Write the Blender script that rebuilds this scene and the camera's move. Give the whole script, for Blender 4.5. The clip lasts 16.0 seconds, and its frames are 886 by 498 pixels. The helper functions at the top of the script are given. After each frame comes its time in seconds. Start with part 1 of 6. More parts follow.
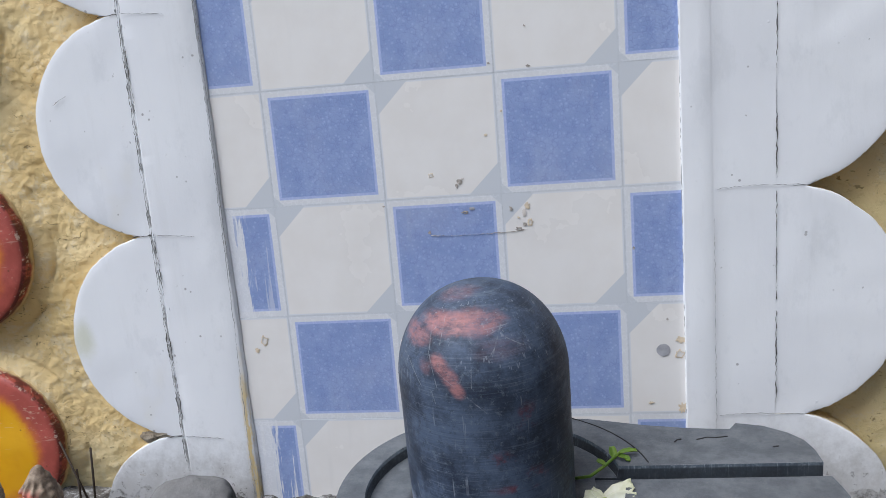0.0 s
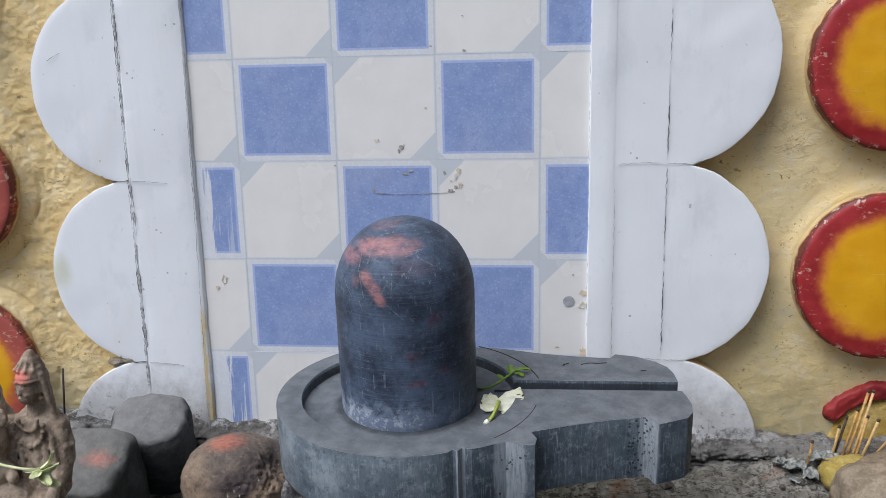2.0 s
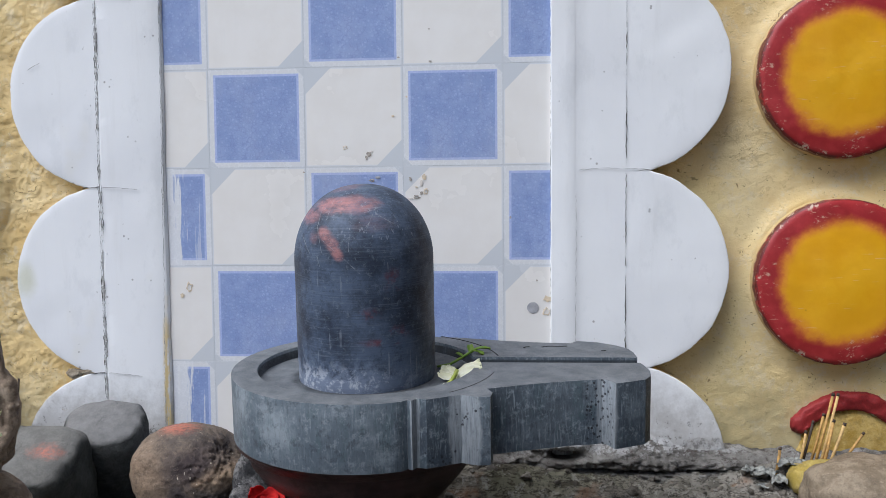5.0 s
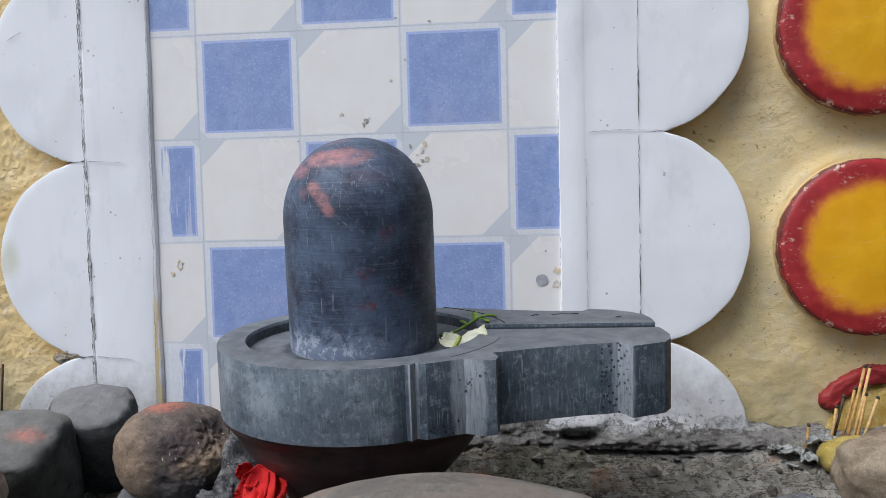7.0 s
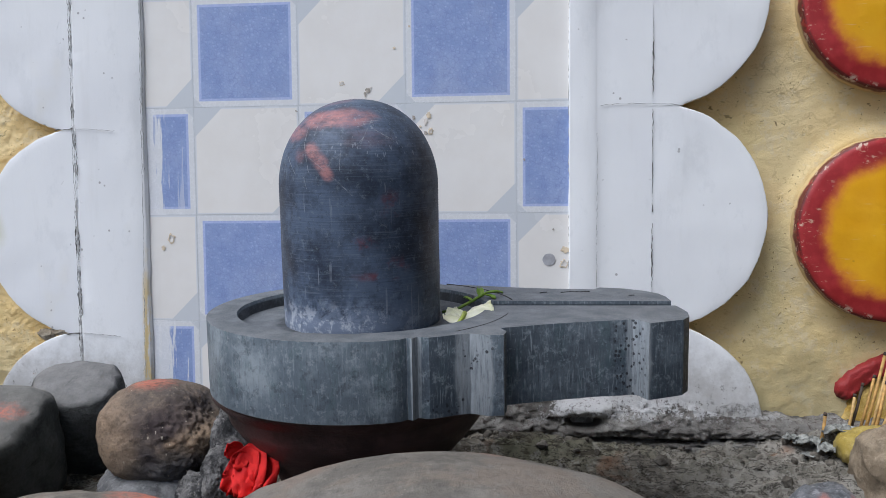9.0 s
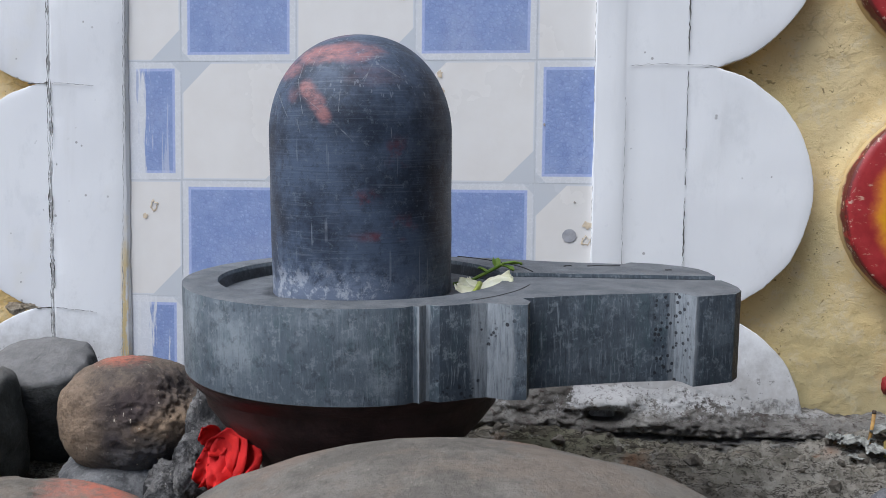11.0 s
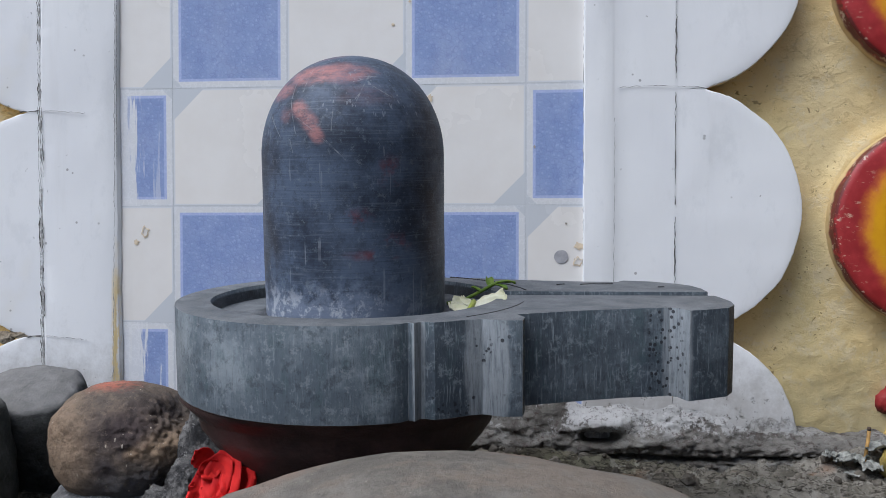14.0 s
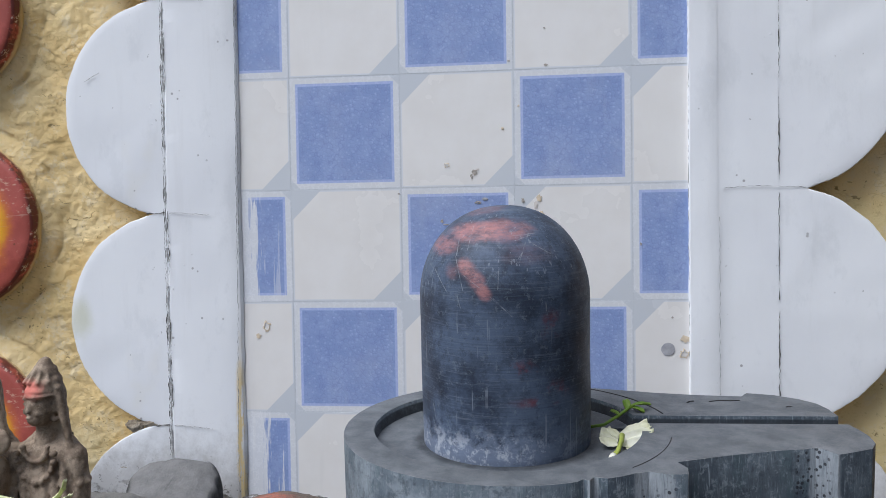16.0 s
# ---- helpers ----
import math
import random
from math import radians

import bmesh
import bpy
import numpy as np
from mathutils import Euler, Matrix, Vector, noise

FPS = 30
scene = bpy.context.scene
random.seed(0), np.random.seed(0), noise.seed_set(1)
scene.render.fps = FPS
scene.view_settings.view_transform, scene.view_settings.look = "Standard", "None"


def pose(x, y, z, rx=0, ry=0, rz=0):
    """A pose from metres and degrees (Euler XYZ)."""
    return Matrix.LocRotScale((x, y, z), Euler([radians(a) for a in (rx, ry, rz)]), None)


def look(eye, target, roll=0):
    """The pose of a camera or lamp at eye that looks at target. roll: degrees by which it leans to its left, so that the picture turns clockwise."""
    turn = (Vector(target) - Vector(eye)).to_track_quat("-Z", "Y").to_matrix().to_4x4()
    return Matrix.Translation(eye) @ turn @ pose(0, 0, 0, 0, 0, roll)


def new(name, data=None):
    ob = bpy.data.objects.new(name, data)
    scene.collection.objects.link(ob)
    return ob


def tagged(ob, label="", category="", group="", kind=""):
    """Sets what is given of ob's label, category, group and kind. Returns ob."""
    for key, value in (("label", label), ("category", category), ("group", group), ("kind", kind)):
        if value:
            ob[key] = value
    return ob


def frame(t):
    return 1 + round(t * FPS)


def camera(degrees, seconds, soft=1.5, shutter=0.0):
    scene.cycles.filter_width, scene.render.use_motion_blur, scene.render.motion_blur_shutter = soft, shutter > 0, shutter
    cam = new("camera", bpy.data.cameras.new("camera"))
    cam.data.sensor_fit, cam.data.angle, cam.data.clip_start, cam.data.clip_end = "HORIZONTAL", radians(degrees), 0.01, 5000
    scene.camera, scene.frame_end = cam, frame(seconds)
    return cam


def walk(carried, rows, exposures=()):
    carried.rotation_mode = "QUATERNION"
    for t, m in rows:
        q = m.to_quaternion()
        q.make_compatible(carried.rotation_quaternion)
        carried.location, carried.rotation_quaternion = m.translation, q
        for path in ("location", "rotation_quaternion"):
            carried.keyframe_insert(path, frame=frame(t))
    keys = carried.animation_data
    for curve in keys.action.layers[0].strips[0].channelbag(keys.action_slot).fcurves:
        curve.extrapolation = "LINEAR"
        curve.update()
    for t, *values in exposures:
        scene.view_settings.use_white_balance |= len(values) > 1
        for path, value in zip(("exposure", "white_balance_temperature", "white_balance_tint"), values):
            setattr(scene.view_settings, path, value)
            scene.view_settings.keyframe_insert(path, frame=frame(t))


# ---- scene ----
cam = camera(57.0, 16.0, soft=0.65)
PATH = [
    (0, (0.253, -0.681, 0.399), (-0.05, 1.254, -0.01), -4.7),
    (0.5, (0.266, -0.711, 0.389), (0.005, 1.215, -0.086), -1.6),
    (1, (0.263, -0.74, 0.368), (-0.025, 1.193, -0.055), -1.3),
    (1.5, (0.274, -0.763, 0.374), (-0.005, 1.17, -0.056), -1.1),
    (2, (0.293, -0.794, 0.378), (0.075, 1.151, -0.032), -1.2),
    (2.5, (0.308, -0.823, 0.372), (0.084, 1.139, 0.051), -1.5),
    (3, (0.32, -0.84, 0.33), (-0.001, 1.123, 0.126), -1.4),
    (3.5, (0.321, -0.849, 0.306), (0.022, 1.128, 0.295), -0.5),
    (3.7, (0.309, -0.857, 0.287), (0.1, 1.131, 0.224), 0.8),
    (5.8, (0.313, -0.788, 0.258), (0.123, 1.199, 0.131), -1.0),
    (6, (0.31, -0.785, 0.252), (0.104, 1.202, 0.149), -1.4),
    (6.5, (0.311, -0.778, 0.236), (0.098, 1.209, 0.136), -1.4),
    (7, (0.314, -0.773, 0.231), (0.113, 1.214, 0.122), -1.4),
    (7.5, (0.315, -0.76, 0.226), (0.104, 1.226, 0.12), -1.5),
    (8, (0.307, -0.752, 0.217), (0.094, 1.233, 0.102), -1.2),
    (8.5, (0.311, -0.747, 0.214), (0.104, 1.237, 0.072), -2.0),
    (9, (0.306, -0.742, 0.214), (0.11, 1.244, 0.089), -0.5),
    (9.5, (0.291, -0.732, 0.21), (0.151, 1.258, 0.067), 0.8),
    (10, (0.29, -0.696, 0.208), (0.102, 1.293, 0.111), -0.5),
    (10.2, (0.293, -0.678, 0.188), (0.095, 1.308, 0.062), 1.4),
    (12.3, (0.292, -0.674, 0.186), (0.093, 1.313, 0.075), -0.8),
    (12.5, (0.294, -0.675, 0.184), (0.09, 1.313, 0.102), -0.5),
    (13, (0.293, -0.676, 0.183), (0.101, 1.314, 0.143), -0.4),
    (13.5, (0.291, -0.675, 0.181), (0.142, 1.319, 0.124), 0.1),
    (14, (0.291, -0.676, 0.18), (0.116, 1.315, 0.132), -0.0),
    (14.5, (0.288, -0.673, 0.181), (0.099, 1.318, 0.119), -0.0),
    (15, (0.28, -0.683, 0.192), (0.115, 1.307, 0.077), -0.6),
    (15.5, (0.2655, -0.708, 0.236), (0.0643, 1.28, 0.136), -0.8),
    (16, (0.2180, -0.713, 0.268), (-0.0094, 1.274, 0.206), -0.9),
]
walk(cam, [(t, look(eye, target, roll)) for t, eye, target, roll in PATH], exposures=((0.0, 0.36, 5880, 10), (2.5, 0.40, 5890, 10), (3.5, 0.45, 5890, 10), (7.0, 0.43, 5880, 10), (10.0, 0.37, 5860, 10), (12.5, 0.50, 5850, 10), (13.0, 0.34, 5840, 10), (15.0, 0.31, 5840, 10), (16.0, 0.36, 5840, 10)))

# ---- light ----
world = bpy.data.worlds.new("sky")
scene.world = world
world.use_nodes = True
wn = world.node_tree.nodes
sky = wn.new("ShaderNodeTexSky")
sky.sky_type = "NISHITA"
sky.sun_disc = False
sky.sun_elevation, sky.sun_rotation = radians(57), radians(227)
sky.air_density, sky.dust_density, sky.ozone_density = 1.0, 3.0, 1.0
world.node_tree.links.new(sky.outputs[0], wn["Background"].inputs["Color"])
wn["Background"].inputs["Strength"].default_value = 0.086

sun_data = bpy.data.lights.new("sun", "SUN")
sun_data.energy, sun_data.angle, sun_data.color = 2.65, radians(44), (1.0, 0.975, 0.94)
sun = new("sun", sun_data)
sun.matrix_world = look((-1.7, -1.75, 3.9), (0.2, 0.0, 0.1))

# ---- materials ----


class Tree:
    """Shorthand for building a node material."""

    def __init__(self, name, rough=0.6, spec=0.5):
        self.m = bpy.data.materials.new(name)
        self.m.use_nodes = True
        self.t = self.m.node_tree
        self.b = self.t.nodes["Principled BSDF"]
        self.b.inputs["Roughness"].default_value = rough
        self.b.inputs["Specular IOR Level"].default_value = spec
        self.co = self.n("ShaderNodeTexCoord").outputs["Object"]

    def n(self, kind):
        return self.t.nodes.new(kind)

    def put(self, value, socket):
        if isinstance(value, bpy.types.NodeSocket):
            self.t.links.new(value, socket)
        elif isinstance(value, (tuple, list)) and len(value) == 3 and socket.type == "RGBA":
            socket.default_value = (*value, 1)
        else:
            socket.default_value = value

    def math(self, op, a, b=0.0, c=0.0):
        k = self.n("ShaderNodeMath")
        k.operation = op
        for v, s in zip((a, b, c), k.inputs):
            self.put(v, s)
        return k.outputs[0]

    def scaled(self, scale, co=None, move=(0, 0, 0)):
        k = self.n("ShaderNodeMapping")
        self.put(co or self.co, k.inputs["Vector"])
        k.inputs["Scale"].default_value = scale
        k.inputs["Location"].default_value = move
        return k.outputs[0]

    def noise(self, scale, detail=4.0, rough=0.55, co=None, twist=0.0):
        k = self.n("ShaderNodeTexNoise")
        self.put(co or self.co, k.inputs["Vector"])
        k.inputs["Scale"].default_value, k.inputs["Detail"].default_value = scale, detail
        k.inputs["Roughness"].default_value, k.inputs["Distortion"].default_value = rough, twist
        return k.outputs["Fac"]

    def cells(self, scale, feature="F1", co=None, rand=1.0):
        k = self.n("ShaderNodeTexVoronoi")
        k.feature = feature
        self.put(co or self.co, k.inputs["Vector"])
        k.inputs["Scale"].default_value, k.inputs["Randomness"].default_value = scale, rand
        return k.outputs["Distance"]

    def ramp(self, v, lo, hi, a=0.0, b=1.0):
        k = self.n("ShaderNodeMapRange")
        k.interpolation_type = "SMOOTHSTEP"
        for value, s in zip((v, lo, hi, a, b), ("Value", "From Min", "From Max", "To Min", "To Max")):
            self.put(value, k.inputs[s])
        return k.outputs[0]

    def mix(self, f, a, b, blend="MIX"):
        k = self.n("ShaderNodeMix")
        k.data_type, k.blend_type = "RGBA", blend
        self.put(f, k.inputs["Factor"])
        self.put(a, k.inputs["A"])
        self.put(b, k.inputs["B"])
        return k.outputs["Result"]

    def axes(self, co=None):
        k = self.n("ShaderNodeSeparateXYZ")
        self.put(co or self.co, k.inputs[0])
        return k.outputs

    def blob(self, place, size, wobble=0.0, scale=60.0, core=0.8, co=None):
        """1 inside an ellipsoid of the given half sizes, with a ragged edge."""
        v = self.n("ShaderNodeVectorMath")
        v.operation = "SUBTRACT"
        self.put(co or self.co, v.inputs[0])
        v.inputs[1].default_value = place
        d = self.n("ShaderNodeVectorMath")
        d.operation = "DIVIDE"
        self.put(v.outputs[0], d.inputs[0])
        d.inputs[1].default_value = size
        l = self.n("ShaderNodeVectorMath")
        l.operation = "LENGTH"
        self.put(d.outputs[0], l.inputs[0])
        r = l.outputs["Value"]
        if wobble:
            r = self.math("ADD", r, self.math("MULTIPLY", self.math("SUBTRACT", self.noise(scale, 5, 0.65, co), 0.5), wobble))
        return self.ramp(r, core, 1.05, 1.0, 0.0)

    def stroke(self, a, b, width, fade=0.4):
        """1 along the upright segment from a to b, both (x, z), falling off to 0 at the given half width."""
        a, b = Vector((a[0], 0, a[1])), Vector((b[0], 0, b[1]))
        rel = self.n("ShaderNodeVectorMath")
        rel.operation = "SUBTRACT"
        self.put(self.scaled((1, 0, 1)), rel.inputs[0])
        rel.inputs[1].default_value = a
        dot = self.n("ShaderNodeVectorMath")
        dot.operation = "DOT_PRODUCT"
        self.put(rel.outputs[0], dot.inputs[0])
        dot.inputs[1].default_value = (b - a) / (b - a).length_squared
        t = self.n("ShaderNodeClamp")
        self.put(dot.outputs["Value"], t.inputs["Value"])
        along = self.n("ShaderNodeVectorMath")
        along.operation = "SCALE"
        along.inputs[0].default_value = b - a
        self.put(t.outputs[0], along.inputs["Scale"])
        gap = self.n("ShaderNodeVectorMath")
        gap.operation = "DISTANCE"
        self.put(rel.outputs[0], gap.inputs[0])
        self.put(along.outputs[0], gap.inputs[1])
        return self.ramp(gap.outputs["Value"], width * fade, width, 1.0, 0.0)

    def bump(self, height, strength=0.3, depth=0.001):
        k = self.n("ShaderNodeBump")
        k.inputs["Strength"].default_value, k.inputs["Distance"].default_value = strength, depth
        self.put(height, k.inputs["Height"])
        if self.b.inputs["Normal"].is_linked:
            self.put(self.b.inputs["Normal"].links[0].from_socket, k.inputs["Normal"])
        self.put(k.outputs[0], self.b.inputs["Normal"])

    def done(self, colour, rough=None):
        self.put(colour, self.b.inputs["Base Color"])
        if rough is not None:
            self.put(rough, self.b.inputs["Roughness"])
        return self.m


def plain(name, colour, rough=0.6, vary=0.2, scale=120.0, bump=0.25):
    s = Tree(name, rough)
    f = s.noise(scale, 5, 0.6)
    c = s.mix(s.ramp(f, 0.3, 0.7), tuple(v * (1 - vary) for v in colour), tuple(min(1, v * (1 + vary)) for v in colour))
    if bump:
        s.bump(s.noise(scale * 3, 4), bump, 0.0006)
    return s.done(c)


def white_paint():
    s = Tree("white_paint", 0.65, 0.22)
    c = s.mix(s.ramp(s.noise(7, 4), 0.35, 0.75), (0.80, 0.81, 0.82), (0.74, 0.75, 0.77))
    streak = s.noise(1, 5, 0.65, s.scaled((55, 55, 5)))
    c = s.mix(s.ramp(streak, 0.55, 0.8, 0, 0.35), c, (0.66, 0.66, 0.66))
    warm = s.math("MULTIPLY", s.ramp(s.noise(11, 3), 0.62, 0.75), 0.25)
    c = s.mix(warm, c, (0.70, 0.66, 0.52))
    chip = s.math("MULTIPLY", s.ramp(s.cells(140), 0.12, 0.20, 1, 0), s.ramp(s.noise(45, 2), 0.62, 0.66))
    c = s.mix(s.math("MULTIPLY", chip, 0.7), c, (0.24, 0.23, 0.22))
    spot = s.n("ShaderNodeNewGeometry").outputs["Position"]
    low = s.axes(spot)[2]
    flake = s.math("ADD", low, s.math("MULTIPLY", s.math("SUBTRACT", s.noise(48, 7, 0.78, spot), 0.5), 0.13))
    dirt = s.math("ADD", low, s.math("MULTIPLY", s.math("SUBTRACT", s.noise(26, 7, 0.75, spot), 0.5), 0.16))
    c = s.mix(s.ramp(dirt, 0.020, 0.100, 0.9, 0), c, (0.43, 0.42, 0.41))
    grey = s.mix(s.ramp(s.noise(110, 6, 0.75), 0.42, 0.58), (0.17, 0.16, 0.15), (0.47, 0.46, 0.44))
    c = s.mix(s.ramp(flake, 0.012, 0.024, 0.85, 0), c, grey)
    pock = s.math("MULTIPLY", s.ramp(s.noise(130, 6, 0.75), 0.585, 0.625), s.ramp(low, 0.03, 0.07, 0.9, 0))
    c = s.mix(pock, c, (0.14, 0.13, 0.12))
    blotch = s.ramp(s.noise(1, 6, 0.7, s.scaled((26, 26, 14), spot)), 0.54, 0.66, 0, 0.30)
    c = s.mix(blotch, c, (0.62, 0.635, 0.65))
    s.bump(s.noise(1, 5, 0.6, s.scaled((34, 34, 20))), 0.32, 0.0022)
    s.bump(s.noise(200, 4, 0.6), 0.14, 0.0005)
    nib = s.math("MULTIPLY", s.ramp(s.cells(110), 0.05, 0.14, 1, 0), s.ramp(s.noise(40, 2, 0.5, s.scaled((1, 1, 1), None, (9, 4, 2))), 0.58, 0.64))
    s.bump(nib, 0.35, 0.0007)
    s.bump(streak, 0.3, 0.0008)
    s.bump(s.ramp(flake, 0.012, 0.022), 0.6, 0.0013)
    s.bump(pock, -0.8, 0.0012)
    run = s.math("MULTIPLY", s.blob((-0.0500, -0.005, 0.050), (0.0050, 0.05, 0.130), 1.0, 45, 0.40, spot), s.ramp(s.noise(1, 6, 0.75, s.scaled((170, 170, 26), spot)), 0.42, 0.53, 0.05, 0.95))
    c = s.mix(run, c, (0.70, 0.55, 0.27))
    algae = s.math("MULTIPLY", s.blob((-0.200, -0.005, 0.185), (0.016, 0.05, 0.030), 0.9, 45, 0.1, spot), 0.45)
    c = s.mix(algae, c, (0.50, 0.50, 0.27))
    s.bump(chip, -0.6, 0.0006)
    return s.done(c, s.ramp(streak, 0.3, 0.8, 0.58, 0.75))


def tile_lines(s, colour, band=0.0022):
    """The pale printed line that runs round each square of the pattern."""
    x, _, z = s.axes()
    edge = s.math("MAXIMUM", s.math("ABSOLUTE", x), s.math("ABSOLUTE", z))
    line = s.ramp(edge, 0.05 - band, 0.05 - band + 0.0007)
    joint = s.ramp(edge, 0.0490, 0.0494)
    return s.mix(joint, s.mix(line, colour, (0.685, 0.70, 0.725)), (0.59, 0.61, 0.64)), edge, x, z


def grime(s, colour, amount=0.5):
    """Dust films and drip marks on the glaze."""
    big = s.n("ShaderNodeNewGeometry").outputs["Position"]
    film = s.ramp(s.noise(9, 5, 0.6, big), 0.48, 0.75)
    c = s.mix(s.math("MULTIPLY", film, 0.35 * amount), colour, (0.62, 0.57, 0.50))
    drip = s.ramp(s.noise(1, 4, 0.6, s.scaled((70, 70, 6), big)), 0.60, 0.75)
    return s.mix(s.math("MULTIPLY", drip, 0.22 * amount), c, (0.60, 0.60, 0.58)), film


def tile_white():
    s = Tree("white_glazed_tile", 0.22, 0.5)
    c = s.mix(s.ramp(s.noise(30, 3), 0.3, 0.7), (0.765, 0.74, 0.705), (0.795, 0.775, 0.745))
    c, edge, x, z = tile_lines(s, c)
    corner = s.ramp(s.math("ABSOLUTE", s.math("SUBTRACT", x, z)), 0.0715, 0.0729)
    c = s.mix(corner, c, (0.585, 0.61, 0.64))
    c, film = grime(s, c)
    s.bump(s.noise(260, 3, 0.6), 0.10, 0.0006)
    s.bump(s.noise(18, 2), 0.12, 0.002)
    return s.done(c, s.ramp(film, 0, 1, 0.2, 0.42))


def tile_blue(name="blue_glazed_tile", smeared=False):
    s = Tree(name, 0.25, 0.5)
    warp = s.n("ShaderNodeVectorMath")
    warp.operation = "ADD"
    s.put(s.co, warp.inputs[0])
    wob = s.n("ShaderNodeTexNoise")
    s.put(s.co, wob.inputs["Vector"])
    wob.inputs["Scale"].default_value = 300
    sc = s.n("ShaderNodeVectorMath")
    sc.operation = "SCALE"
    s.put(wob.outputs["Color"], sc.inputs[0])
    sc.inputs["Scale"].default_value = 0.0022
    s.put(sc.outputs[0], warp.inputs[1])
    crackle = s.cells(265, "DISTANCE_TO_EDGE", warp.outputs[0])
    vein = s.math("MULTIPLY", s.ramp(crackle, 0.02, 0.15, 1, 0), s.ramp(s.noise(140, 3), 0.42, 0.56, 0.1, 1))
    blue = s.mix(s.ramp(s.noise(45, 3), 0.35, 0.7), (0.255, 0.335, 0.575), (0.300, 0.380, 0.615))
    blue = s.mix(s.math("MULTIPLY", vein, 0.58), blue, (0.150, 0.205, 0.440))
    blue = s.mix(s.ramp(s.cells(255, "F1", warp.outputs[0]), 0.0, 0.40, 0.5, 0), blue, (0.42, 0.50, 0.74))
    c, edge, x, z = tile_lines(s, (0.685, 0.695, 0.71))
    rim = s.ramp(edge, 0.0440, 0.0446, 1, 0)
    inner = s.ramp(edge, 0.0415, 0.0425, 1, 0)
    tip = s.ramp(s.math("ABSOLUTE", s.math("ADD", x, z)), 0.0895, 0.0910)
    c = s.mix(tip, c, (0.585, 0.61, 0.64))
    c = s.mix(rim, c, (0.40, 0.47, 0.72))
    c = s.mix(inner, c, blue)
    if smeared:
        lap = s.noise(1, 5, 0.7, s.scaled((150, 150, 9)))
        spot = s.axes(s.n("ShaderNodeNewGeometry").outputs["Position"])[2]
        over = s.math("ADD", x, s.math("MULTIPLY", s.math("SUBTRACT", lap, 0.5), 0.055))
        over = s.math("SUBTRACT", over, s.ramp(spot, 0.095, 0.105, 0.006, 0))
        c = s.mix(s.ramp(over, 0.016, 0.019, 0.93, 0.0), c, (0.73, 0.74, 0.76))
        c = s.mix(s.math("MULTIPLY", s.ramp(lap, 0.56, 0.62, 0, 0.85), s.ramp(spot, 0.095, 0.105, 1, 0.45)), c, (0.74, 0.75, 0.77))
        inner = s.math("MULTIPLY", inner, s.ramp(over, 0.016, 0.019))
    c, film = grime(s, c, 0.4)
    s.bump(s.math("MULTIPLY", s.ramp(crackle, 0.0, 0.25), inner), 0.13, 0.0007)
    return s.done(c, s.ramp(vein, 0, 1, 0.22, 0.5))


